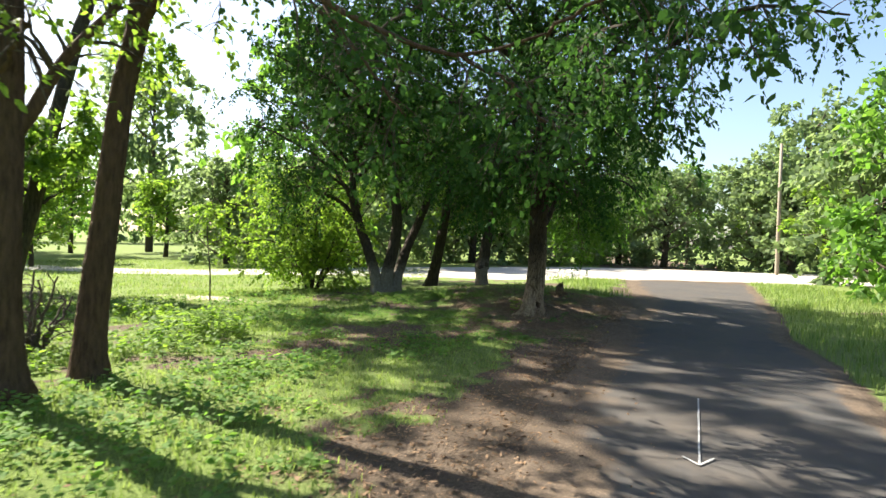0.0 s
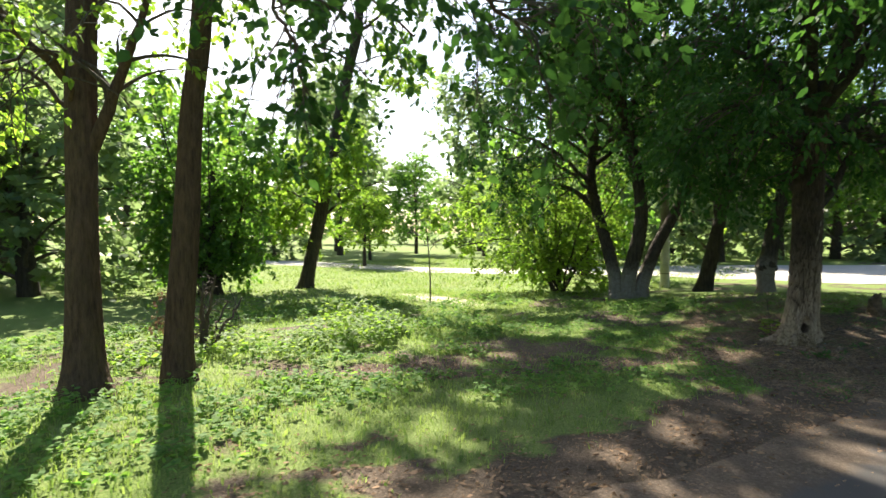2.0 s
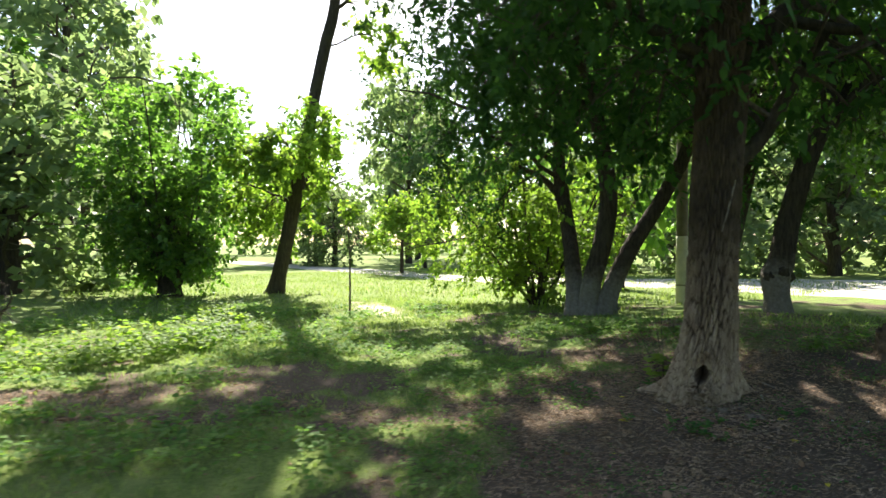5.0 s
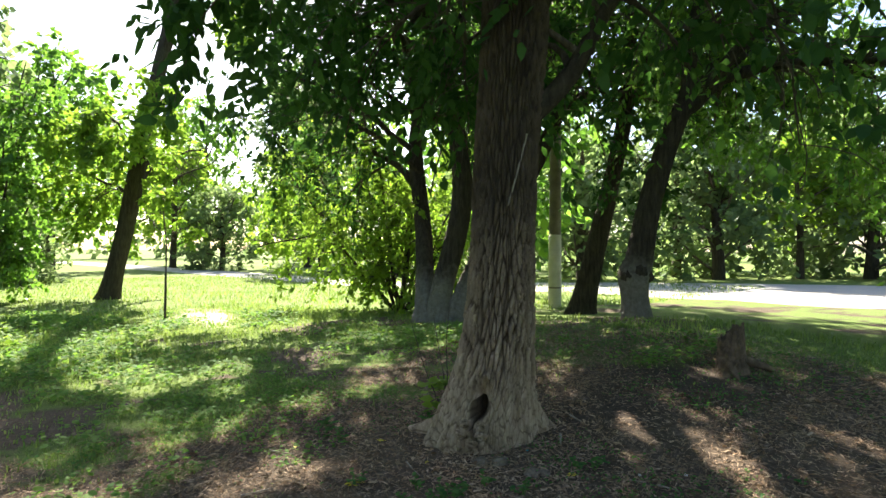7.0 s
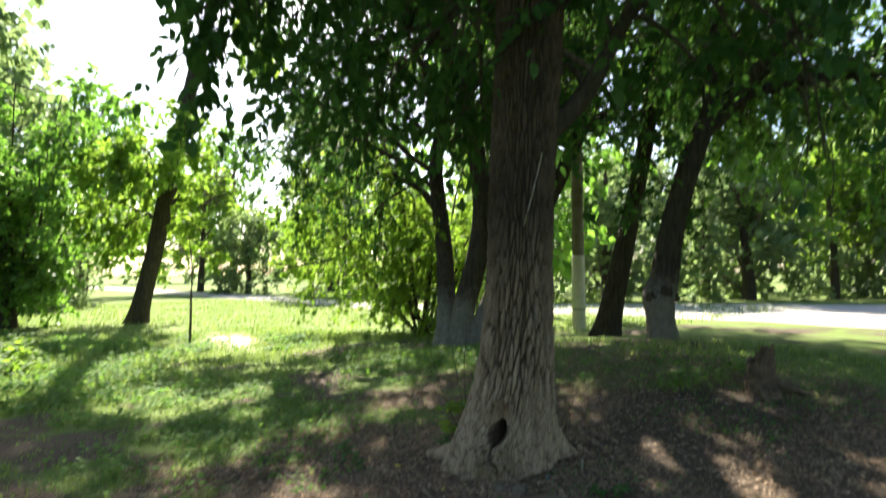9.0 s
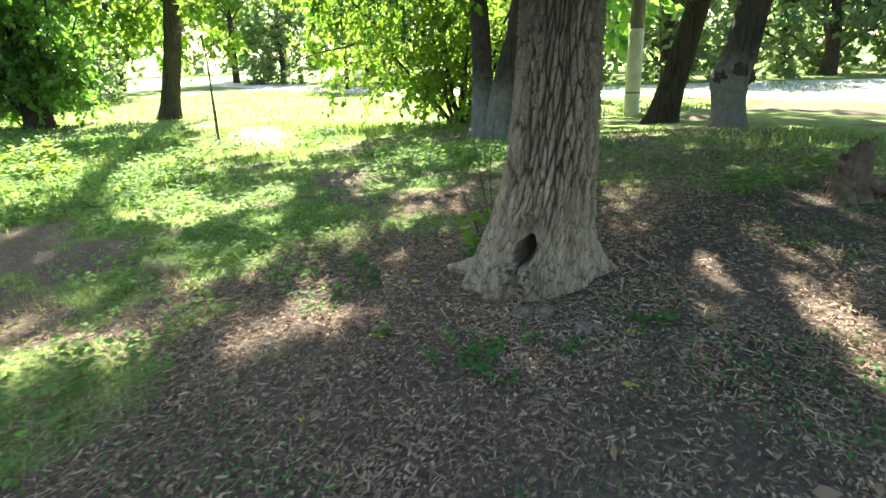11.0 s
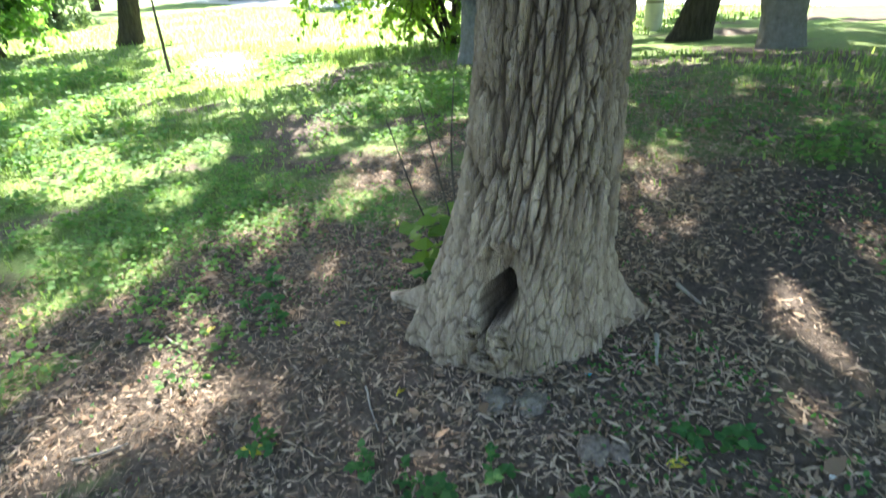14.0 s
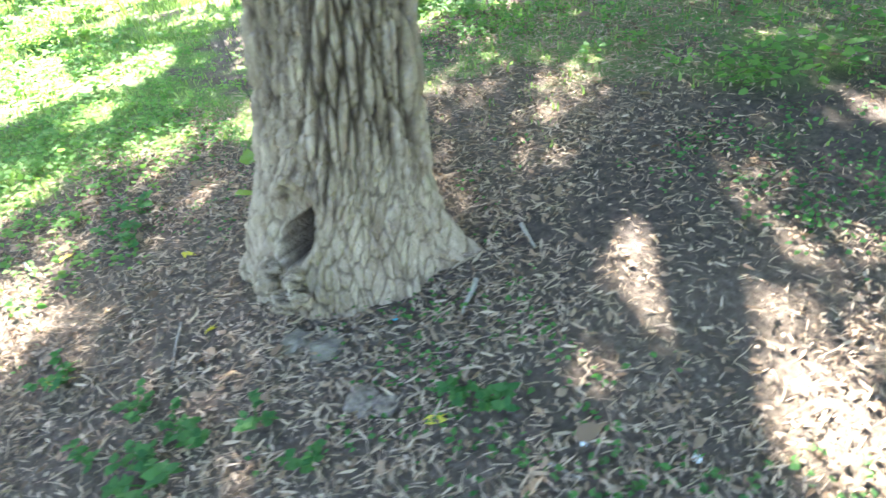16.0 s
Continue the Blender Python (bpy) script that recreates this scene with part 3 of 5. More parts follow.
def hollow_trunk():
    nu, nv = 500, 420
    h = np.concatenate([np.linspace(-0.12, 1.5, 320), np.linspace(1.5, 3.5, 101)[1:]])
    th = np.linspace(0, 2 * np.pi, nu, endpoint=False)
    T, Z = np.meshgrid(th, h)
    r = np.interp(Z, [-0.12, 0.0, 0.25, 0.5, 0.8, 1.3, 2.0, 2.7, 3.5], [0.275, 0.262, 0.236, 0.216, 0.206, 0.196, 0.2, 0.208, 0.21])
    roots = [(43, 0.13, 0.25, 0.28), (48, 0.17, 0.14, 0.09), (10, 0.04, 0.3, 0.2), (-30, 0.02, 0.3, 0.2), (-100, 0.06, 0.22, 0.2), (-126, 0.12, 0.24, 0.3),
             (-155, 0.27, 0.12, 0.1), (172, 0.06, 0.25, 0.16), (125, 0.12, 0.28, 0.16), (85, 0.07, 0.25, 0.2)]
    for a, amp, wid, fall in roots:
        d = np.angle(np.exp(1j * (T - radians(a))))
        r = r + amp * np.exp(-(d / wid) ** 2) * np.exp(-np.clip(Z, 0, 9) / fall)
    r = r + 0.009 * np.sin(3 * T + 2.0 * Z) + 0.007 * np.sin(5 * T - 3.1 * Z)
    # long braided ridges above, a fine mosaic of flat scales at the foot
    low = np.clip((0.5 - Z + 0.16 * (wave(np.cos(T) * 3, Z * 3 + np.sin(T) * 3, 1.0, 11) - 0.5)) / 0.22, 0, 1)
    wob = wave(np.cos(T) * 4, Z * 5 + np.sin(T) * 4, 1.0, 3) - 0.5 + 0.5 * (wave(np.cos(T) * 11, Z * 16 + np.sin(T) * 11, 1.0, 4) - 0.5)
    turn = T / (2 * np.pi)
    f1, f2 = worley(turn * 54 + 0.45 * wob, Z / 0.2 + 0.3 * wob, 54, 5.0)
    e1, e2 = worley(turn * 56 + 1.4 * wob, Z / 0.06 + 0.9 * wob, 56, 15.0)
    g1, g2 = worley(turn * 66 + 1.5 * wob - 2.2 * Z * np.sin(T - HOLE), Z / 0.085 + 0.9 * wob, 66, 9.0)
    plates = np.clip((f2 - f1 - 0.04) / 0.42, 0, 1) ** 0.85 * (0.38 + 0.62 * np.clip((e2 - e1) / 0.2, 0, 1) ** 0.7)
    small = np.clip((g2 - g1) / 0.34, 0, 1) ** 0.8 * (0.8 + 0.2 * np.clip((e2 - e1) / 0.15, 0, 1))
    r = r + (1 - low) * 0.03 * (plates - 0.8) + low * 0.011 * (small - 0.8)
    r = r + 0.006 * (wave(T * 34, Z * 60, 1.0, 6) - 0.5) + low * 0.012 * (wave(T * 6, Z * 12, 1.0, 7) - 0.5)
    # the hollow: a pear-shaped mouth below a smooth hood, and a slit that runs down from it
    d = np.angle(np.exp(1j * (T - HOLE)))
    u = d * 0.28
    v = Z - 0.22
    m = u - 0.14 * v
    wide = np.interp(v, [-0.1, -0.05, 0.02, 0.09], [0.02, 0.054, 0.074, 0.06])
    ring = (np.abs(m / wide) ** 2.4 + np.abs(v / 0.068) ** 2.4) ** (1 / 2.4) + 0.14 * (wave(T * 7, Z * 14, 1.0, 2) - 0.5)
    hood = np.exp(-((u - 0.005) / 0.068) ** 2 - ((v - 0.08) / 0.066) ** 2)
    brow = np.exp(-((np.hypot((u + 0.005) / 0.085, (v - 0.06) / 0.11) - 1.25) / 0.2) ** 2) * np.clip((v + 0.06) / 0.06, 0, 1)
    slit_w = 0.005 + 0.014 * np.clip((Z - 0.06) / 0.1, 0, 1)
    slit = np.clip((slit_w - np.abs(u + 0.022 + 0.006 * np.sin(Z * 60))) / 0.006, 0, 1) * np.clip((Z - 0.05) / 0.02, 0, 1) * (Z < 0.2)
    mouth = np.clip((1.0 - ring) / 0.12, 0, 1)
    jaw = 0.03 * np.exp(-((u + 0.062) / 0.034) ** 2 - ((Z - 0.145) / 0.045) ** 2) + 0.034 * np.exp(-((u - 0.02) / 0.034) ** 2 - ((Z - 0.14) / 0.04) ** 2)
    near = np.exp(-((u + 0.01) / 0.12) ** 2 - ((Z - 0.07) / 0.075) ** 2)
    burl = near * (0.02 + 0.05 * (wave(T * 9, Z * 20, 1.0, 8) - 0.5) + 0.022 * (wave(T * 24, Z * 50, 1.0, 5) - 0.5))
    r = r - 0.085 * hood + 0.02 * brow + jaw + burl
    r = r * (1 - mouth) + 0.015 * mouth - 0.09 * slit * (1 - mouth)
    lean = np.interp(Z, [0, 0.25, 0.6, 1.0, 1.5, 2.0, 3.5], [-0.02, 0.0, 0.05, 0.08, 0.105, 0.12, 0.17])
    x, y = r * np.cos(T) + lean * 0.66, r * np.sin(T) + lean * 0.75
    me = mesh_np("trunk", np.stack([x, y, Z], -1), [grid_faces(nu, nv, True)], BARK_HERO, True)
    # Zero in the mouth and slit: the hollow's shade is put into the colour.
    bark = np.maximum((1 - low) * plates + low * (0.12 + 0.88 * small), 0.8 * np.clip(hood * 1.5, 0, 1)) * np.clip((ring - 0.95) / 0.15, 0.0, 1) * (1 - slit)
    # upper: how far the bark is tinted brown and painted as if backlit
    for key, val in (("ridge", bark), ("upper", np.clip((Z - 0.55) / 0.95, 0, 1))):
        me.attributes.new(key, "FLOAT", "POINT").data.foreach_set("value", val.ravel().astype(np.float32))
    return me


def hollow_tree():
    rng = np.random.default_rng(21)
    z = float(H(HX, HY)) - 0.01
    ob = thing("old_tree", HX, HY, z, "old furrowed tree with a dark hollow between its flared roots", "tree")
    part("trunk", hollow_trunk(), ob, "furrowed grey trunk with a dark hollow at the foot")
    top = np.array([0.11, 0.06, 3.3])
    limbs = [([(0.14, 0.14, 1.95), (0.34, 0.36, 2.25), (0.5, 0.55, 2.7), (0.7, 0.9, 3.3), (0.8, 1.3, 4.0)], 0.075),
             ([(0.13, 0.1, 2.7), (0.4, 0.35, 3.15), (0.7, 0.75, 3.5), (1.3, 1.6, 3.7), (2.2, 2.6, 3.6)], 0.13),
             ([(0.5, 0.45, 3.2), (0.9, 0.9, 3.1), (1.6, 1.8, 3.25), (2.6, 2.9, 3.4), (3.4, 3.9, 3.0)], 0.05),
             ([top, (0.05, 0.1, 4.6), (0.0, 0.4, 6.0), (-0.3, 0.5, 8.2)], 0.15),
             ([top, (0.6, -0.2, 4.5), (1.3, -0.7, 5.6), (2.2, -1.5, 6.4)], 0.11),
             ([top, (-0.5, -0.3, 4.2), (-0.8, -0.4, 4.8), (-1.2, -0.4, 5.1)], 0.08),
             ([top, (-0.6, 0.5, 4.3), (-1.5, 1.0, 5.0), (-2.8, 1.4, 5.2)], 0.09),
             ([(0.05, 0, 2.9), (-0.4, -0.5, 3.3), (-0.6, -0.8, 3.5), (-0.8, -1.2, 3.4)], 0.06), ([(0.0, 0, 2.8), (-0.5, 0.3, 3.2), (-1.0, 0.5, 3.3), (-1.5, 0.6, 3.1)], 0.05),
             ([top, (1.0, 0.9, 4.8), (2.2, 1.2, 5.6), (3.6, 1.0, 5.8)], 0.09),
             ([top, (0.7, -0.9, 4.2), (1.5, -2.0, 4.6), (2.3, -3.2, 4.3)], 0.08),
             ([(0.0, 0.3, 5.5), (-1.6, 0.3, 6.6), (-3.6, 0.3, 7.4)], 0.08),
             ([(0.0, 0.4, 6.0), (-0.4, -0.8, 7.4), (-0.6, -2.2, 8.2)], 0.07),
             ([(0.0, 0.4, 6.0), (1.2, 0.2, 7.0), (2.6, -0.2, 7.6)], 0.06), ([(0.0, 0.4, 6.0), (-0.8, -0.2, 7.0), (-1.6, -0.5, 7.6)], 0.06),
             ([(0.0, 0.3, 5.5), (0.6, 1.6, 6.6), (1.2, 2.8, 7.0)], 0.06),
             ([top, (1.8, -0.6, 5.2), (3.8, -1.3, 6.4), (5.6, -1.8, 6.1)], 0.09), ([top, (1.8, 0.8, 5.8), (4.0, 1.2, 7.2), (5.8, 1.3, 6.6)], 0.09), ([(0.0, 0.4, 6.0), (0.8, 0.8, 8.0), (1.8, 1.2, 10.0)], 0.08),
             ([(-0.2, 0.45, 7.4), (-0.5, 0.2, 9.0), (-0.9, 0.1, 10.6)], 0.07), ([(1.0, -0.4, 5.0), (2.4, -1.6, 7.0), (3.4, -2.6, 8.2)], 0.07), ([(0.0, 0.4, 6.6), (1.8, -0.4, 8.2), (3.6, -0.4, 9.0)], 0.06),
             ([(1.0, 0.9, 4.8), (1.8, 2.0, 4.9), (2.8, 3.2, 4.4)], 0.05), ([top, (0.3, -1.4, 4.6), (0.6, -3.0, 5.2), (0.9, -4.6, 4.9)], 0.08),
             # High limbs out of view, added to keep sun off the crown below.
             ([(-0.5, 0.2, 9.0), (-1.6, -0.8, 9.9), (-3.0, -1.8, 10.4)], 0.06), ([(-0.5, 0.2, 9.0), (-0.9, -1.6, 10.2), (-1.4, -3.4, 10.8)], 0.06), ([(-0.5, 0.2, 9.0), (-2.0, 0.6, 10.0), (-4.0, 0.8, 10.2)], 0.06),
             ([(-0.5, 0.2, 9.0), (0.2, -2.0, 10.0), (0.6, -4.4, 10.0)], 0.06),
             ([(0.0, 0.4, 6.0), (0.8, -1.6, 7.6), (1.4, -3.4, 8.2)], 0.07)]
    pile, tips, ways = Pile(), [], []
    for pts, r in limbs:
        path = smooth_path(pts, 16)
        p = Pile()
        p.tube(path, np.linspace(r, 0.02, 16), 12)
        part("limb", p.mesh("limb", BARK), ob)
        over_road = pts[-1][0] > 1.5 and pts[-1][1] > 0.5 and pts[-1][2] < 7.0
        a, b = branch_out(pile, path, r, rng, 4 if over_road else 13, 1.5, 7, 0.3)
        tips, ways = tips + a, ways + b
    tagged(part("twigwork", pile.mesh("twigwork", TWIG), ob), kind="stuff")
    kept = [k for k, tip in enumerate(tips) if tip[2] > 2.35]
    v, f = sprays(np.array(tips)[kept], np.array(ways)[kept], 19, 0.55, 0.118, rng, 0.6, foot=(HX, HY, z))
    part("crown", mesh_np("crown", v, f, LEAF_OLD), ob)
    # callus knots that close the lower lip of the hollow
    for k, (da, rad, zz, s) in enumerate([(-13, 0.3, 0.15, 0.03), (5, 0.3, 0.145, 0.03), (-16, 0.31, 0.1, 0.034), (6, 0.305, 0.09, 0.032), (-4, 0.315, 0.045, 0.034)]):
        ang = HOLE + radians(da)
        th, ph = np.meshgrid(np.linspace(0, 2 * np.pi, 40, endpoint=False), np.linspace(0.04, np.pi - 0.04, 28))
        nx, ny, nz = np.sin(ph) * np.cos(th), np.sin(ph) * np.sin(th), np.cos(ph)
        rr = s * (1 + 0.55 * (wave(nx * 2.3 + k, nz * 2.3 + ny * 1.7, 1.0, k) - 0.5) + 0.35 * (wave(nx * 6 + k, nz * 6 + ny * 5, 1.0, k + 3) - 0.5) + 0.16 * (wave(nx * 15, nz * 15 + ny * 12, 1.0, k + 5) - 0.5))
        v = np.stack([rad * math.cos(ang) + rr * nx, rad * math.sin(ang) + rr * ny, zz + rr * nz * 0.85], -1)
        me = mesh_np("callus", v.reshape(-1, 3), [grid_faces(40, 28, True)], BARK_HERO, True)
        # Dents of the knot get the dark furrow colour, its bulges stay pale.
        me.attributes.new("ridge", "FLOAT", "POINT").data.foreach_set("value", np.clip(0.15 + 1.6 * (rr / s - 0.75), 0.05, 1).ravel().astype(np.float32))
        part("callus_knot", me, ob, "gnarled callus knot")
    # a thin pale scar line of a broken twig along the bark
    p = Pile()
    p.tube(smooth_path([(0.19, -0.06, 1.42), (0.23, -0.03, 1.6), (0.26, 0.03, 1.85)], 8), np.full(8, 0.006), 5)
    part("dead_twig", p.mesh("dead_twig", PALE_WOOD), ob)


hollow_tree()

# The three-stemmed tree behind it
tree("triple_tree", -2.1, 16.6, "three-stemmed tree with limewashed feet and a dense green crown",
     [([(-0.22, -0.08, 0), (-0.35, 0.02, 0.6), (-0.7, 0.3, 1.5), (-1.05, 0.5, 2.3), (-1.25, 0.6, 3.2), (-1.2, 0.8, 4.4)], [0.2, 0.16, 0.14, 0.13, 0.12, 0.1]),
      ([(0, 0, 0), (0.02, 0.05, 0.6), (0.2, 0.2, 1.5), (0.25, 0.25, 2.3), (0.1, 0.2, 3.4), (-0.15, 0.1, 4.9)], [0.22, 0.17, 0.16, 0.15, 0.14, 0.11]),
      ([(0.22, 0.12, 0), (0.3, 0.25, 0.5), (0.5, 0.6, 1.3), (0.8, 1.1, 2.2), (1.1, 1.5, 3.2), (1.3, 1.9, 4.4)], [0.2, 0.15, 0.14, 0.13, 0.12, 0.1])],
     [([(-1.1, 0.55, 2.3), (-1.8, 0.4, 2.9), (-2.6, 0.2, 3.2), (-3.4, 0.1, 3.1)], 0.08)] + fan((-1.2, 0.8, 4.3), 5, 2.4, 1.6, RNG, 0.07, 0.8)
     + fan((-0.15, 0.1, 4.8), 6, 2.4, 2.6, RNG, 0.09, 1.0) + fan((1.3, 1.9, 4.3), 5, 2.3, 1.5, RNG, 0.07, 0.8)
     # The crown round 10 m is unseen, added to shade the old tree.
     + [([(-0.15, 0.1, 4.8), (-0.3, 0.2, 8.0)], 0.1)] + fan((-0.25, 0.2, 7.6), 6, 2.6, 1.8, RNG, 0.06, 0.8) + [([(-0.3, 0.2, 7.8), (-0.6, 0.0, 9.4), (-0.8, -0.3, 11.2)], 0.08)] + fan((-0.6, 0.0, 10.0), 9, 3.8, 1.8, RNG, 0.06, 1.0) + [([(-0.2, 0.15, 6.0), (0.9, -0.9, 7.4), (1.8, -1.6, 8.0)], 0.06), ([(1.0, 1.4, 3.0), (1.9, 1.2, 3.6), (2.6, 0.9, 3.3)], 0.05),
        ([(-0.15, 0.1, 4.8), (-1.2, -1.4, 5.8), (-2.6, -2.8, 6.3)], 0.07), ([(-0.15, 0.1, 4.8), (-0.5, -1.8, 6.0), (-0.9, -3.6, 6.6)], 0.07), ([(-0.15, 0.1, 4.8), (0.6, -1.4, 6.2), (1.2, -3.0, 6.8)], 0.07),
        ([(-1.1, 0.55, 2.9), (-1.8, -0.4, 3.8), (-2.7, -1.3, 4.4), (-3.6, -1.8, 4.7)], 0.06), ([(-1.0, 0.5, 2.6), (-1.4, -0.5, 3.3), (-1.9, -1.2, 3.6), (-2.5, -1.8, 3.5)], 0.05), ([(-1.2, 0.7, 3.6), (-2.4, -0.6, 4.9), (-3.6, -1.0, 5.6)], 0.05),
        ([(-1.2, 0.8, 4.3), (-2.4, 0.2, 5.4), (-3.9, -0.6, 6.0)], 0.06), ([(-0.2, 0.15, 6.0), (-1.4, -0.8, 7.6), (-2.6, -1.6, 8.4)], 0.06),
        ([(-0.25, 0.2, 7.2), (0.3, -0.6, 9.0), (0.8, -1.2, 10.4)], 0.06), ([(-0.25, 0.2, 7.2), (-0.9, 0.2, 9.2), (-1.8, 0.0, 10.6)], 0.06), ([(1.3, 1.9, 4.3), (2.0, 1.4, 6.2), (2.6, 0.6, 8.0)], 0.06)],
     BARK_WASH, LEAF_DARK, 31, detail=False, per=17, size=0.12, spray=0.55, subs=11, sub_len=1.5, twigs=6)

tree("slender_tree", -0.9, 19.05, "dark slender leaning tree at the edge of the road",
     [([(-0.1, -0.05, 0), (0.0, 0.0, 0.5), (0.2, 0.15, 1.6), (0.35, 0.35, 2.7), (0.5, 0.5, 3.9), (0.5, 0.6, 5.5)], [0.22, 0.19, 0.17, 0.14, 0.12, 0.09])],
     fan((0.5, 0.55, 5.2), 7, 2.6, 1.6, RNG, 0.07, 2.2) + [([(0.4, 0.5, 4.4), (-0.6, 1.6, 5.2), (-2.0, 3.2, 5.0)], 0.06), ([(0.5, 0.6, 4.6), (0.6, 2.2, 5.4), (0.8, 4.2, 4.8)], 0.06),
      ([(0.5, 0.6, 5.0), (-1.4, 1.0, 6.4), (-3.4, 1.6, 6.6)], 0.06), ([(0.5, 0.6, 5.4), (0.6, 0.8, 8.5)], 0.08)], BARK, LEAF_MID, 41, detail=False, per=20, size=0.11, spray=0.55, subs=13, sub_len=1.6, twigs=6)

burl_tree = tree("burl_tree", 0.78, 17.5, "bent tree with a swollen burl above its limewashed foot",
     [([(0, 0, 0), (-0.02, -0.02, 0.35), (-0.03, -0.02, 0.62), (0.03, 0.02, 0.85), (0.12, 0.1, 1.5), (0.3, 0.28, 2.4), (0.5, 0.5, 3.1)], [0.17, 0.165, 0.2, 0.17, 0.145, 0.135, 0.12])],
     [([(0.4, 0.4, 2.8), (0.9, 0.8, 3.3), (1.7, 1.5, 3.5), (2.8, 2.4, 3.4), (3.8, 3.4, 2.6)], 0.11), ([(0.45, 0.45, 3.0), (0.6, 0.5, 4.2), (0.8, 0.6, 6.2)], 0.11),
      ([(0.5, 0.5, 3.0), (1.6, 0.7, 4.0), (3.2, 0.9, 4.3), (4.6, 1.0, 3.6)], 0.09), ([(1.7, 1.5, 3.5), (2.6, 1.4, 3.2), (3.5, 1.2, 2.4)], 0.05),
      ([(0.5, 0.5, 3.0), (0.6, 1.8, 4.0), (0.9, 3.2, 4.0)], 0.07), ([(0.8, 0.6, 5.5), (2.2, 0.2, 6.2), (3.6, 0.0, 5.6)], 0.06),
      ([(0.8, 0.6, 5.5), (0.2, 1.8, 6.6), (-0.2, 2.6, 6.6)], 0.06), ([(2.8, 2.4, 3.4), (3.4, 2.2, 2.9), (4.0, 1.9, 2.0)], 0.04),
      # The closing fan is an unseen upper crown, added to darken the verge.
      ([(1.7, 1.5, 3.5), (2.4, 2.8, 3.3), (3.0, 4.2, 2.3)], 0.05), ([(3.2, 0.9, 4.3), (4.4, 2.0, 4.2), (5.6, 3.0, 3.2)], 0.05), ([(0.5, 0.5, 3.0), (2.2, 3.0, 5.2), (4.0, 5.0, 5.4)], 0.06), ([(0.8, 0.6, 5.5), (2.6, 1.6, 7.0), (5.2, 2.6, 7.2)], 0.06), ([(0.8, 0.6, 5.5), (1.6, 2.6, 7.0), (2.8, 4.6, 7.0)], 0.06), ([(0.8, 0.6, 6.0), (1.0, 0.8, 7.4), (1.4, 1.0, 9.0)], 0.07)] + fan((1.0, 0.8, 7.8), 4, 4.0, 1.4, RNG, 0.06, 0.4),
     BARK_WASH, LEAF_MID, 51, detail=False, per=16, size=0.11, spray=0.55, subs=19, sub_len=1.6, droop=0.5, twigs=7)

for k in range(5):
    a, hgt, s = k * 1.3 + 0.4, 0.62 + 0.07 * (k % 3), 0.09 + 0.02 * (k % 2)
    th, ph = np.meshgrid(np.linspace(0, 2 * np.pi, 20, endpoint=False), np.linspace(0.05, np.pi - 0.05, 14))
    rr = s * (1 + 0.35 * (wave(np.cos(th) * 3, ph * 2 + np.sin(th), 0.6, k) - 0.5))
    v = np.stack([0.13 * math.cos(a) + rr * np.sin(ph) * np.cos(th), 0.13 * math.sin(a) + rr * np.sin(ph) * np.sin(th), hgt + rr * np.cos(ph)], -1)
    part("burl", mesh_np("burl", v.reshape(-1, 3), [grid_faces(20, 14, True)], BARK, True), burl_tree, "lumpy swollen burl")

# The two trees beside the start of the path
tree("brown_tree", -3.95, 5.3, "tall brown-barked tree on the sunlit grass", 
     [([(0, 0, 0), (-0.03, 0, 0.5), (-0.05, 0.0, 1.8), (-0.1, 0.05, 3.5), (-0.15, 0.1, 5.5), (-0.2, 0.1, 8)], [0.25, 0.2, 0.17, 0.16, 0.14, 0.1])],
     [([(-0.08, 0.05, 2.6), (0.1, 0.2, 3.2), (0.45, 0.3, 3.8), (1.0, 0.35, 4.4), (1.4, 0.5, 5.6)], 0.09),
      ([(-0.1, 0, 3.6), (0.2, -0.9, 4.3), (0.4, -1.9, 4.6)], 0.05),
      ([(-0.1, 0, 3.4), (0.5, -0.4, 3.8), (0.9, -0.9, 3.5)], 0.03), ([(-0.1, 0, 3.3), (-0.5, -0.4, 3.8), (-0.9, -0.9, 3.7)], 0.03), ([(-0.15, 0.1, 4.4), (0.7, 0.6, 5.0), (1.8, 1.2, 4.8)], 0.04)]
     + fan((-0.15, 0.1, 6.6), 6, 2.2, 1.4, RNG, 0.06, 1.2), BARK_RED, LEAF_LIGHT, 61, per=10, subs=9, sub_len=1.2, twigs=5, size=0.095, wide=0.55)

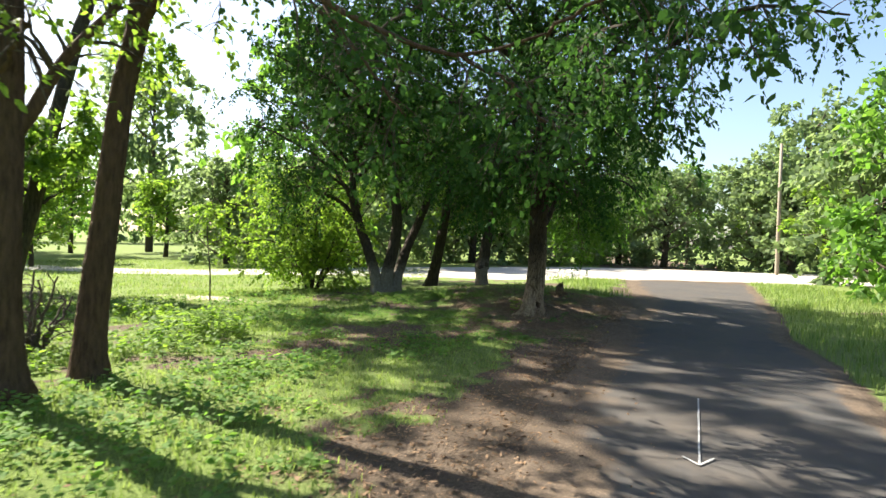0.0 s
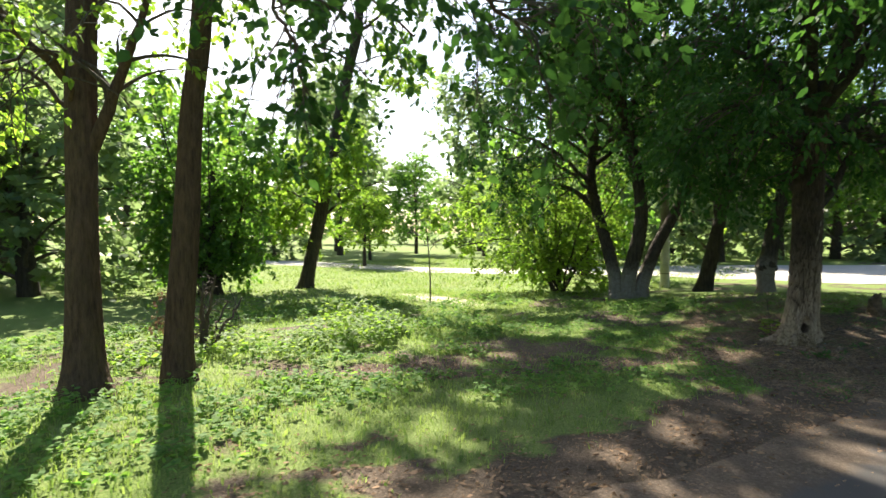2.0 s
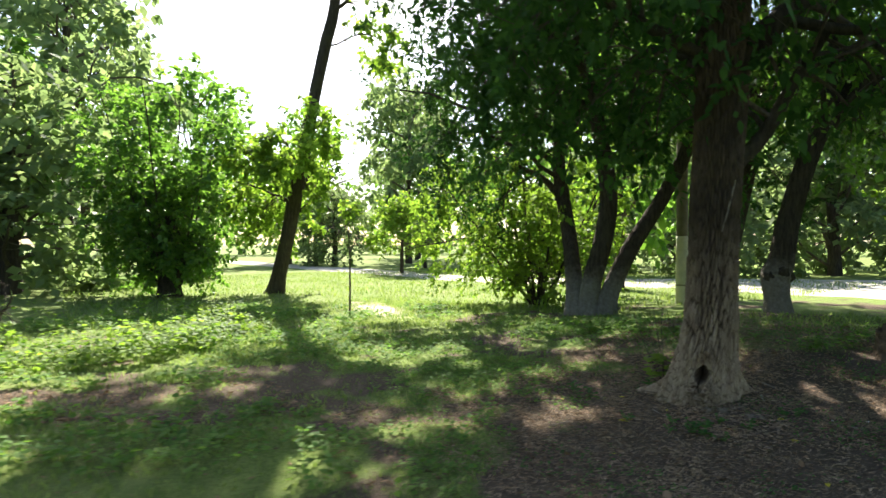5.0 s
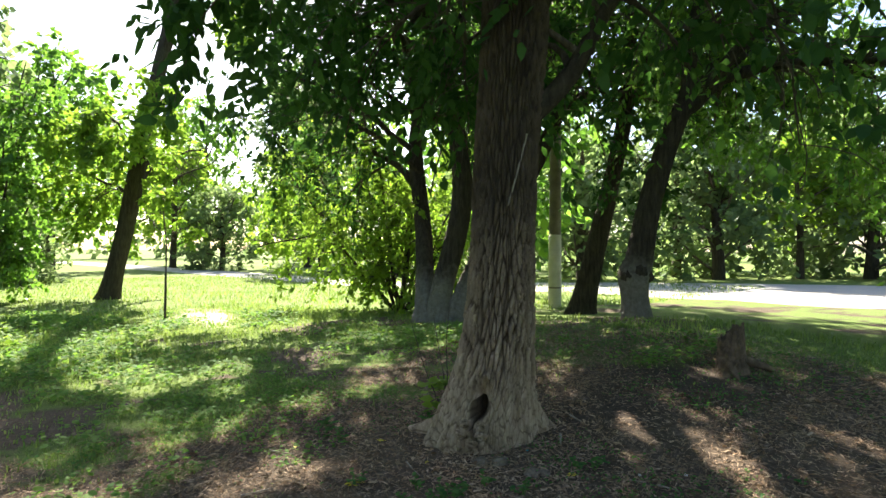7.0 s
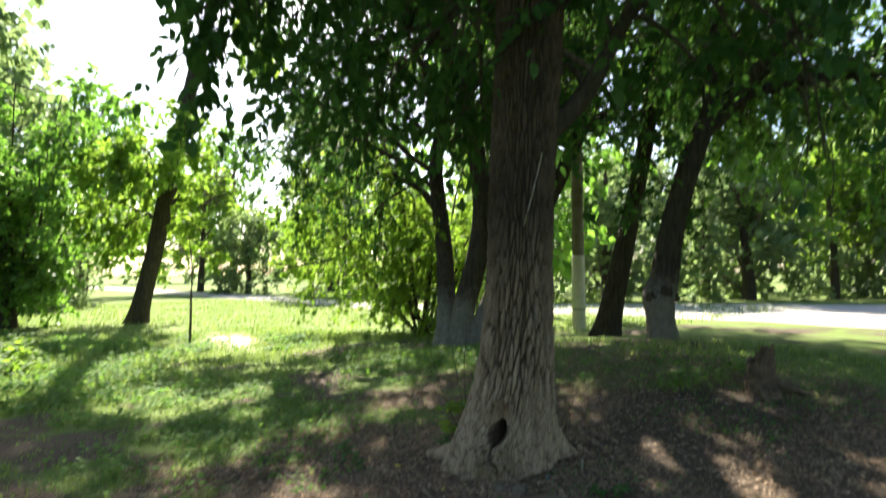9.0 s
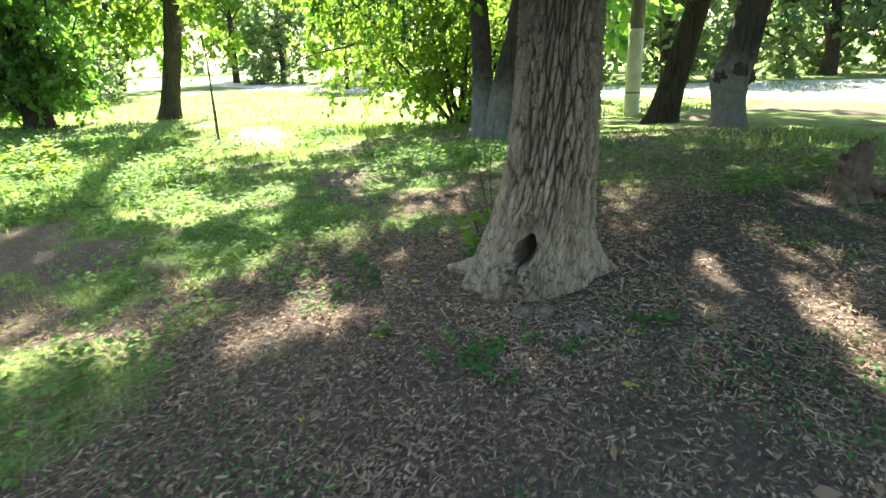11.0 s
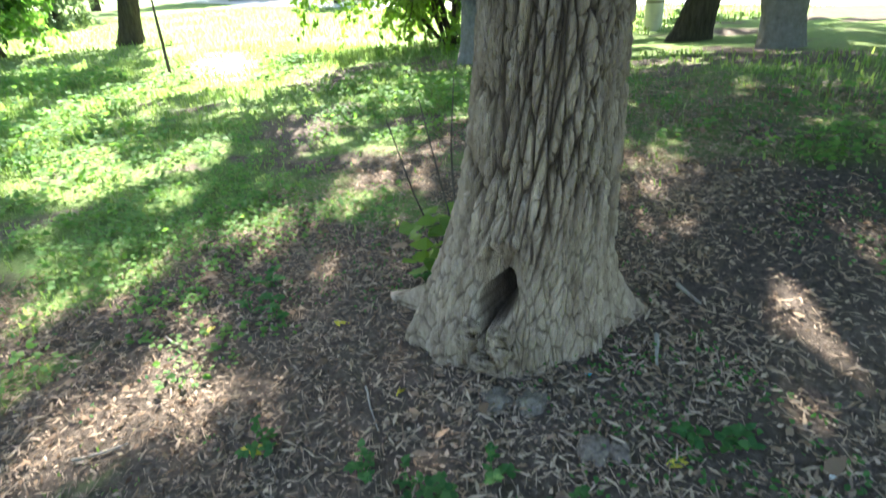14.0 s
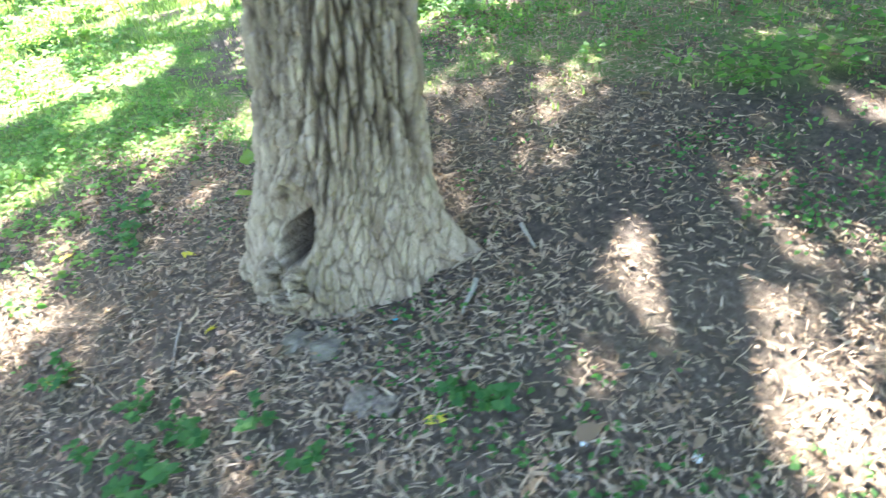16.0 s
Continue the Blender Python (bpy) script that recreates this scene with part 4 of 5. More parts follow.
tree("leaning_brown_tree", -3.75, 6.28, "slim leaning brown tree with a long leafy limb over the path",
     [([(-0.02, 0, 0), (0.0, 0.0, 0.6), (0.1, 0.05, 1.8), (0.25, 0.1, 3.4), (0.45, 0.15, 4.6), (0.6, 0.2, 7.5)], [0.2, 0.165, 0.15, 0.135, 0.12, 0.09])],
     [([(0.4, 0.12, 4.2), (0.9, -0.1, 4.65), (1.45, -0.4, 4.75), (2.4, -0.65, 4.7), (3.0, -0.8, 4.2), (3.75, -0.9, 3.85), (4.4, -0.9, 3.65), (5.2, -1.1, 3.8)], 0.06),
      ([(3.0, -0.8, 4.2), (3.5, -0.85, 3.6), (3.85, -0.9, 3.1)], 0.02), ([(5.2, -1.1, 3.8), (6.0, -1.7, 4.0), (6.75, -2.15, 3.75)], 0.018),
      ([(4.4, -0.9, 3.65), (4.9, -0.6, 3.45), (5.3, -0.35, 3.15)], 0.016), ([(2.4, -0.65, 4.7), (2.7, 0.3, 4.5), (3.0, 1.2, 4.0)], 0.02)]
     # The second, higher fan is added above the view to dapple the path.
     + fan((0.55, 0.2, 6.6), 5, 1.9, 1.4, RNG, 0.05, 1.0) + fan((0.6, 0.2, 7.6), 8, 3.3, 2.4, RNG, 0.05, 0.3), BARK_RED, LEAF_DARK, 71, per=7, subs=11, sub_len=0.95, twigs=5, size=0.1, wide=0.55, trunk_label="brown trunk with pale scuffs at the foot")

# Middle distance
tree("tall_leaning_tree", -12.4, 14.5, "tall bare-stemmed leaning tree on the sunlit lawn",
     [([(0, 0, 0), (0.1, 0.1, 0.7), (0.3, 0.35, 2.2), (0.7, 0.8, 5.2), (1.0, 1.2, 7.6), (1.2, 1.5, 9.4), (1.3, 1.6, 14)], [0.27, 0.23, 0.21, 0.19, 0.17, 0.15, 0.07])],
     fan((0.5, 0.6, 4.4), 8, 1.9, 0.9, RNG, 0.05, 2.0) + [([(1.1, 1.35, 8.6), (1.9, 2.0, 9.4), (2.6, 2.6, 10.4)], 0.07), ([(1.0, 1.2, 7.6), (2.0, 2.0, 7.9), (2.7, 2.5, 7.5)], 0.03),
      ([(1.25, 1.55, 10), (0.9, 1.3, 11.6), (0.6, 1.2, 12.8)], 0.06)] + fan((1.3, 1.6, 12.6), 13, 4.4, 2.0, RNG, 0.08, 1.6) + fan((1.3, 1.6, 13.6), 6, 3.0, 2.6, RNG, 0.06, 0.6), BARK, LEAF_LIGHT, 81, per=22, size=0.17, spray=0.5, subs=9, sub_len=1.2, twigs=5, detail=False, wide=0.55)


def bush_stems(count, reach, height, rng):
    out = []
    for k in range(count):
        a = 2 * math.pi * (k + rng.uniform(-0.3, 0.3)) / count
        r1, hgt = reach * rng.uniform(0.3, 1.0), height * rng.uniform(0.55, 1.0)
        out.append(([(0.15 * math.cos(a), 0.15 * math.sin(a), 0), (r1 * 0.45 * math.cos(a), r1 * 0.45 * math.sin(a), hgt * 0.4), (r1 * math.cos(a), r1 * math.sin(a), hgt)], 0.04))
    return out


tree("dense_bush", -13.4, 11.7, "dense dark-green bushy maple reaching down to the grass",
     [([(0, 0, 0), (0.1, 0, 1.5), (0.2, 0.1, 4.0)], [0.3, 0.25, 0.12])], bush_stems(16, 2.3, 6.6, RNG), BARK, LEAF_MID, 91, per=17, size=0.14, spray=0.5, subs=14, sub_len=1.1, twigs=5, detail=False, wide=0.65)
tree("shrub", -4.9, 18.2, "many-stemmed shrub with bright sunlit leaves", [([(0, 0, 0), (0.05, 0.05, 0.8), (0.0, 0.2, 2.2)], [0.06, 0.05, 0.03])],
     bush_stems(11, 2.8, 4.8, RNG) + [([(0, 0, 0.2), (-1.2, -0.6, 2.4), (-3.0, -1.5, 2.9)], 0.04), ([(0, 0, 0.2), (-0.9, -1.0, 1.6), (-2.2, -2.2, 1.4)], 0.03)],
     BARK, LEAF_LIGHT, 92, per=17, size=0.11, spray=0.5, subs=13, sub_len=1.1, twigs=5, wide=0.55)
tree("sapling", -6.15, 13.8, "thin young tree with a few pale leaves", [([(0, 0, 0), (-0.02, 0.02, 0.8), (-0.1, 0.05, 1.5), (-0.13, 0.0, 2.1)], [0.02, 0.017, 0.013, 0.008])],
     [([(-0.1, 0.05, 1.4), (0.15, 0.1, 1.7), (0.4, 0.2, 1.75)], 0.008), ([(-0.12, 0.03, 1.6), (-0.4, -0.1, 1.9), (-0.6, -0.2, 1.9)], 0.008), ([(-0.13, 0, 1.9), (0.05, -0.1, 2.2), (0.2, -0.15, 2.3)], 0.008)],
     TWIG, LEAF_LIGHT, 93, per=14, spray=0.25, size=0.12, subs=5, sub_len=0.35, twigs=2, trunk_grid=(10, 14), flare=0.1)


tree("dry_shrub", -5.6, 7.5, "low withered brown shrub behind the brown trees", [([(0, 0, 0), (0.02, 0.03, 0.3), (0.05, 0.0, 0.7)], [0.025, 0.02, 0.01])],
     bush_stems(9, 0.7, 1.25, RNG), TWIG, DRY, 94, per=9, size=0.07, spray=0.25, subs=8, sub_len=0.4, twigs=3, trunk_grid=(10, 14), flare=0.1)


# ---- distance ----
def far_tree(name, label, seed, height, reach, leaf, count=9, per=10, size=0.44, clear=0.25):
    rng = np.random.default_rng(seed)
    ob = thing(name, 0, 0, 0, label, "tree", "trees round the park")
    p = Pile()
    p.tube(smooth_path([(0, 0, -0.2), (0.1, 0.05, height * 0.3), (0.2, -0.1, height * 0.65), (0.1, 0.1, height * 0.95)], 12), np.linspace(0.26, 0.04, 12), 9)
    part("trunk", p.mesh("trunk", BARK), ob)
    pile, tips, ways = Pile(), [], []
    for k in range(count * 2):
        a = k * 2.4 + rng.uniform(-0.4, 0.4)
        s = (k + 0.5) / (count * 2)
        h0 = height * (clear + (0.85 - clear) * s)
        L = reach * (1 - 0.65 * abs(s - 0.35)) * rng.uniform(0.7, 1.15)
        path = bend((0.15, 0, h0), (math.cos(a), math.sin(a), 0.55 + 0.6 * s), L, 7, rng, 0.13, 0.05)
        pile.tube(path, np.linspace(0.07, 0.02, 8), 5)
        a1, b1 = branch_out(pile, path, 0.07, rng, 5, reach * 0.42, 2, 0.15, sub_seg=3, fine=False)
        tips, ways = tips + a1, ways + b1
    tagged(part("twigwork", pile.mesh("twigwork", TWIG), ob), kind="stuff")
    v, f = sprays(np.array(tips), np.array(ways), per, reach * 0.24, size, rng, 0.3, False, 0.6, 0.06)
    part("crown", mesh_np("crown", v, f, leaf), ob)
    return ob


KINDS = [far_tree("park_tree", "full-crowned green tree at the edge of the park", 101, 12.0, 4.2, LEAF_FAR_HAZE),
         far_tree("park_tree", "pale sunlit tree at the edge of the park", 102, 10.0, 3.8, LEAF_LIGHT),
         far_tree("park_tree", "dark broad tree at the edge of the park", 103, 14.0, 4.6, LEAF_MID, clear=0.18),
         far_tree("roadside_bush", "tall bushy growth beside the road", 104, 6.5, 3.6, LEAF_FAR_HAZE, clear=0.03, size=0.31, per=17)]
KINDS.append(far_tree("roadside_maple", "bushy dark-green maple on the verge", 105, 7.5, 3.8, LEAF_MID, clear=0.03, size=0.3, per=18))
# The first spot is an added tree, mostly hidden, shading the strip before the road.
SPOTS = [(2, -7.0, 24.3, 0.85), (4, 16.8, 21.5, 1.1), (4, -21, 7.0, 1.0), (4, -19.5, 2.5, 1.1), (0, -30, 10, 1.3), (2, -34, 17, 1.2), (2, -24, 4, 0.95), (0, -27, -2, 1.1), (1, -38, 25, 1.0), (0, -33, 33, 0.9), (2, -44, 30, 1.1), (1, -22, 38, 0.7),
         (0, -29, 47, 1.0), (2, -20, 50, 0.95), (1, -12, 53, 0.8), (0, -5, 55, 0.95), (2, 2, 57, 0.9), (1, 9, 58, 0.75), (0, 15, 60, 0.85), (2, 22, 62, 0.85),
         (1, 27, 58, 0.8), (0, 33, 60, 1.0), (2, 30, 46, 0.8), (1, 24, 39, 0.95), (0, 29, 32, 1.0), (2, -50, 44, 1.2), (0, -46, 12, 1.2), (1, -20, 24, 0.45),
         (1, -25, 29, 0.5), (2, -30, 39, 0.8), (0, -42, 40, 1.0), (2, 36, 38, 1.0), (0, 20, 12, 0.9), (1, 24, 3, 1.0), (2, 14, -12, 1.0), (0, 3, -18, 1.0), (2, -9, -14, 1.0), (1, -16, -6, 0.9),
         (3, 21, 30, 1.4), (3, 25, 47, 1.1), (3, 16, 50, 0.9), (3, 9, 51, 0.8), (3, 2, 50, 0.75), (3, -4, 49, 0.8), (3, -11, 47, 0.8), (3, -17, 44, 0.8), (3, 24, 50, 1.0), (3, 26, 24, 1.2),
         (3, -32, 26, 0.6), (3, -22, 14, 0.35), (3, -17.5, 8.0, 0.9), (3, 13, 54, 0.9), (3, 19, 20, 0.9), (3, -10, 34, 0.85), (3, -5.5, 39, 0.9), (3, -0.5, 45.5, 0.95), (3, 5, 47.5, 0.9), (3, -14.5, 32, 0.7), (1, -3, 43, 0.8), (0, -8, 40, 0.8), (1, 6, 52, 0.9)]
used = set()
for k, (kind, x, y, s) in enumerate(SPOTS):
    m = Matrix.LocRotScale((x, y, float(H(x, y))), Euler((0, 0, k * 1.7)), (s, s, s * (1 + 0.1 * math.sin(k * 2.1))))
    if kind in used:
        copy_thing(KINDS[kind], m)
    else:
        used.add(kind)
        KINDS[kind].matrix_basis = m


def far_wood():
    """The belt of woodland that closes the view all round."""
    rng = np.random.default_rng(150)
    n = 3800
    a = rng.uniform(0, 2 * np.pi, n)
    top = 8.0 + 5.0 * wave(a * 9, a * 0, 1, 41) + 3.0 * wave(a * 31, a * 0, 1, 42)
    r = 74 + rng.uniform(0, 9, n) + 8 * wave(a * 5, a * 0, 1, 43)
    h = top * rng.uniform(0.0, 1.0, n) ** 0.8
    tips = np.stack([r * np.cos(a), 18 + r * np.sin(a), h], -1)
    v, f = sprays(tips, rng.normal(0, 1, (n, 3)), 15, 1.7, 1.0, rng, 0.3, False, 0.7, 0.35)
    tagged(new("far_wood", mesh_np("far_wood", v, f, LEAF_FAR_HAZE)), "distant belt of green woodland", "woodland", kind="stuff")


far_wood()


def lathe(profile, seg, mat, name):
    """A round body from (radius, height) pairs."""
    th = np.linspace(0, 2 * np.pi, seg, endpoint=False)
    pr = np.asarray(profile, float)
    v = np.stack([pr[:, 0:1] * np.cos(th), pr[:, 0:1] * np.sin(th), np.repeat(pr[:, 1:2], seg, 1)], -1)
    return mesh_np(name, v.reshape(-1, 3), [grid_faces(seg, len(pr), True)], mat, True)


def poles():
    x, y = -2.46, 20.4
    ob = thing("concrete_pole", x, y, float(H(x, y)), "round concrete lamp pole with a limewashed lower part among the trees", "pole")
    part("shaft", lathe([(0.125, 1.55), (0.122, 3.0), (0.10, 8.0), (0.0, 8.0)], 20, CONCRETE, "shaft"), ob)
    part("whitewashed_foot", lathe([(0.14, -0.1), (0.138, 0.5), (0.132, 1.5), (0.130, 1.555), (0.11, 1.557)], 20, LIME, "whitewashed_foot"), ob, "cream limewashed foot")
    part("band", lathe([(0.139, 0.42), (0.144, 0.425), (0.144, 0.445), (0.138, 0.45)], 20, CONCRETE, "band"), ob, "thin dark wire band")
    x, y = 21.5, 42.0
    ob = thing("utility_pole", x, y, float(H(x, y)), "thin weathered wooden utility pole above the bushes", "pole")
    part("shaft", lathe([(0.14, -0.1), (0.12, 5.0), (0.1, 9.4), (0.0, 9.42)], 12, PALE_WOOD, "shaft"), ob)


poles()


def stump():
    x, y = 2.85, 14.8
    rng = np.random.default_rng(5)
    ob = thing("tree_stump", x, y, float(H(x, y)) - 0.03, "rotten broken tree stump with a ragged top and exposed roots", "stump")
    nu, nv = 90, 50
    T, Z = np.meshgrid(np.linspace(0, 2 * np.pi, nu, endpoint=False), np.linspace(0, 1, nv))
    top = 0.27 + 0.07 * np.sin(T + 1.0) + 0.06 * wave(T * 3, T * 0, 1, 3) + 0.05 * wave(T * 9, T * 0, 1, 4)
    f1, f2 = worley(T / (2 * np.pi) * 18, Z * 4, 18, 2.0)
    r = 0.09 - 0.015 * Z + 0.06 * np.exp(-Z / 0.18) * (0.5 + 0.5 * np.sin(3 * T)) + 0.015 * np.clip((f2 - f1) / 0.3, 0, 1)
    outer = np.stack([r * np.cos(T), r * np.sin(T), Z * top], -1)
    ri = np.linspace(0.85, 0.02, 10)[:, None] * r[-1]
    zi = top[-1] - (1 - ri / r[-1]) * 0.22 + 0.03 * (wave(T[0] * 5, T[0] * 0, 1, 9) - 0.5)
    inner = np.stack([ri * np.cos(T[0]), ri * np.sin(T[0]), zi], -1)
    part("body", mesh_np("body", np.concatenate([outer, inner]).reshape(-1, 3), [grid_faces(nu, nv + 10, True)], WOOD, True), ob)
    for a, L in ((0.6, 0.42), (-1.2, 0.2)):
        p = Pile()
        p.tube(smooth_path([(0.1 * math.cos(a), 0.1 * math.sin(a), 0.12), (0.6 * L * math.cos(a), 0.6 * L * math.sin(a), 0.07), (L * math.cos(a + 0.3), L * math.sin(a + 0.3), -0.01)], 9), np.linspace(0.04, 0.012, 9), 7)
        part("root", p.mesh("root", WOOD), ob)


stump()


# ---- ground cover ----
def scatter(rng, count, x0, x1, y0, y1):
    return rng.uniform(x0, x1, count), rng.uniform(y0, y1, count)


def off_path(x, y, margin=0.0):
    return (x < along(LEFT_EDGE, y) - margin) | (x > along(RIGHT_EDGE, y) + margin)


def low_near(x, y):
    """Trodden ground round the old tree: plants stay low there."""
    return 1 - 0.55 * np.exp(-((x - 1.2) ** 2 + (y - 12.8) ** 2) / 14.0)


def grass(name, label, seed, count, box, tall, keep, wide=0.006):
    rng = np.random.default_rng(seed)
    x, y = scatter(rng, count, *box)
    t = turf(x, y) * (0.35 + 1.1 * wave(x, y, 0.8, 12)) * (0.4 + 1.0 * wave(x, y, 0.22, 13))
    ok = (rng.uniform(0, 1, count) < t * keep) & off_path(x, y, -0.1)
    x, y = x[ok], y[ok]
    n = len(x)
    z = H(x, y) - 0.01
    L = tall * rng.uniform(0.4, 1.3, n) * (0.6 + 0.8 * wave(x, y, 1.1, 14)) * low_near(x, y)
    a = rng.uniform(0, 2 * np.pi, n)
    lean = rng.uniform(0.1, 0.8, n)
    d = np.stack([np.cos(a), np.sin(a), np.zeros(n)], -1)
    s = np.stack([-np.sin(a), np.cos(a), np.zeros(n)], -1) * (wide * rng.uniform(0.6, 1.4, n))[:, None]
    p = np.stack([x, y, z], -1)
    up = np.array([0, 0, 1.0])
    m = p + d * (L * lean * 0.3)[:, None] + up * (L * 0.6)[:, None]
    e = p + d * (L * lean)[:, None] + up * (L * (1.0 - 0.35 * lean))[:, None]
    v = np.stack([p - s, p + s, m + s * 0.8, m - s * 0.8, e], 1).reshape(-1, 3)
    k = np.arange(n)[:, None] * 5
    tagged(new(name, mesh_np(name, v, [k + [[0, 1, 2, 3]], k + [[3, 2, 4]]], GRASS)), label, "grass", kind="stuff")


grass("grass", "short patchy green grass on the shaded ground", 201, 120000, (-9, 5, 1.5, 17), 0.085, 1.0)
grass("near_grass", "sparse grass blades among the soil and litter", 202, 50000, (-2.5, 4, 9.5, 16), 0.06, 0.8, 0.0035)
grass("lawn_grass", "sunlit lawn grass", 203, 40000, (-24, -2, 9, 34), 0.11, 1.0, 0.012)
grass("verge_grass", "tall grass on the verge beside the path", 204, 42000, (4, 17, 3, 30), 0.24, 1.0, 0.009)


def weeds(name, label, seed, count, box, size, tall, where, mat, per=9):
    """Low broad-leaved plants in drifts."""
    rng = np.random.default_rng(seed)
    x, y = scatter(rng, count, *box)
    ok = (rng.uniform(0, 1, count) < where(x, y)) & off_path(x, y, 0.1)
    x, y = x[ok], y[ok]
    n = len(x)
    hgt = tall * low_near(x, y)[:, None] * rng.uniform(0.5, 1.2, (n, 1)) * (0.5 + wave(x, y, 0.9, 16))[:, None]
    s = rng.uniform(0.35, 1.0, (n, per))
    a = rng.uniform(0, 2 * np.pi, (n, per))
    at = np.stack([x[:, None] + 0.03 * np.cos(a), y[:, None] + 0.03 * np.sin(a), H(x, y)[:, None] + hgt * s], -1)
    way = np.stack([np.cos(a), np.sin(a), rng.uniform(-0.25, 0.45, (n, per))], -1)
    v, f = leaves(at.reshape(-1, 3), way.reshape(-1, 3), size * np.repeat(low_near(x, y), per), rng, 0.62, True, 1.6)
    tagged(new(name, mesh_np(name, v, f, mat)), label, "plants", kind="stuff")


def drift(x, y):
    return np.clip((wave(x, y, 1.5, 21) + 0.5 * wave(x, y, 0.5, 22) - 0.62) * 3.0, 0, 1) * (turf(x, y) > 0.4)


weeds("ground_plants", "low broad-leaved weeds in drifts across the grass", 211, 8500, (-8.5, 2.6, 3, 15.5), 0.075, 0.16, lambda x, y: drift(x, y) * np.clip((y - 2) / 5.5, 0.3, 1), LEAF_GROUND)
weeds("nettle_patch", "bright knee-high leafy weeds behind the brown trees", 212, 1900, (-9, -3.2, 6.0, 11.5), 0.09, 0.32,
      lambda x, y: np.clip((wave(x, y, 1.8, 24) - 0.35) * 3, 0, 1) * ((x < -4.4) | (y > 7.2)), LEAF_LIGHT, 11)
weeds("seedling_patch", "small soft-leaved seedlings between wood chips and dry leaves", 213, 5200, (0.0, 3.9, 10.3, 15.5), 0.034, 0.045,
      lambda x, y: np.clip((wave(x, y, 0.6, 26) + 0.4 * wave(x, y, 0.15, 27) - 0.66) * 2.0, 0, 1), LEAF_WEED, 6)

weeds("bank_plants", "clumps of low leafy weeds on the slope beside the old tree", 214, 1500, (-1.6, 1.45, 11.9, 14.9), 0.06, 0.1,
      lambda x, y: np.clip((wave(x, y, 0.8, 28) + 0.5 * wave(x, y, 0.25, 29) - 0.68) * 3, 0, 1), LEAF_GROUND, 9)


def seedling(x, y, s, seed, label="small green seedling with soft toothed leaves among the litter", mat=None):
    rng = np.random.default_rng(seed)
    ob = thing("seedling", x, y, float(H(x, y)), label, "plant", "seedlings round the old tree")
    tips = []
    for k in range(4):
        a = k * 1.6 + rng.uniform(-0.4, 0.4)
        path = bend((0, 0, -0.01), (math.cos(a) * 0.5, math.sin(a) * 0.5, 1), s * rng.uniform(0.7, 1.2), 5, rng, 0.12, 0.2)
        p = Pile()
        p.tube(path, np.linspace(0.003, 0.0015, 6), 4)
        part("stem", p.mesh("stem", LEAF_WEED), ob)
        tips += [(path[j], path[j] - path[j - 1], k2) for j in (3, 4, 5, 5) for k2 in range(2)]
    at = np.array([t[0] for t in tips])
    a = rng.uniform(0, 2 * np.pi, len(tips))
    way = np.stack([np.cos(a), np.sin(a), rng.uniform(-0.1, 0.4, len(tips))], -1)
    v, f = leaves(at, way, s * 0.36, rng, 0.7, True, 1.8)
    part("leaves", mesh_np("leaves", v, f, mat or LEAF_WEED), ob)


for k, (x, y, s) in enumerate([(2.78, 12.95, 0.11), (2.72, 12.9, 0.09), (2.43, 12.21, 0.12), (2.5, 12.16, 0.11), (2.36, 12.2, 0.1), (2.19, 12.22, 0.1), (2.43, 12.47, 0.1), (2.63, 12.52, 0.1),
                               (2.39, 12.33, 0.1), (2.3, 12.3, 0.08), (1.9, 12.06, 0.1), (2.25, 12.08, 0.08), (1.3, 12.35, 0.11), (1.18, 12.3, 0.1), (1.05, 12.42, 0.11), (2.6, 12.2, 0.08), (1.55, 12.9, 0.1)]):
    seedling(x, y, s * 0.8, 300 + k)


def shoot():
    """The young shoot with pale leaves at the side of the foot."""
    x, y = 1.66, 12.98
    rng = np.random.default_rng(8)
    ob = thing("young_shoot", x, y, float(H(x, y)), "thin shoots with pale green leaves beside the old trunk", "plant")
    for dx, dy, L in ((-0.3, -0.1, 0.7), (-0.12, 0.08, 0.75), (-0.05, 0.14, 0.8)):
        p = Pile()
        p.tube(bend((0, 0, -0.02), (dx, dy, 1.0), L, 7, rng, 0.04), np.linspace(0.005, 0.002, 8), 5)
        part("stem", p.mesh("stem", TWIG), ob)
    n = 44
    a = rng.uniform(0, 2 * np.pi, n)
    at = np.stack([rng.normal(-0.02, 0.06, n), rng.normal(-0.05, 0.07, n), rng.uniform(0.1, 0.3, n)], -1)
    v, f = leaves(at, np.stack([np.cos(a), np.sin(a), rng.uniform(-0.4, 0.3, n)], -1), 0.1, rng, 0.6, True, 1.4)
    part("leaves", mesh_np("leaves", v, f, LEAF_LIGHT), ob)


shoot()


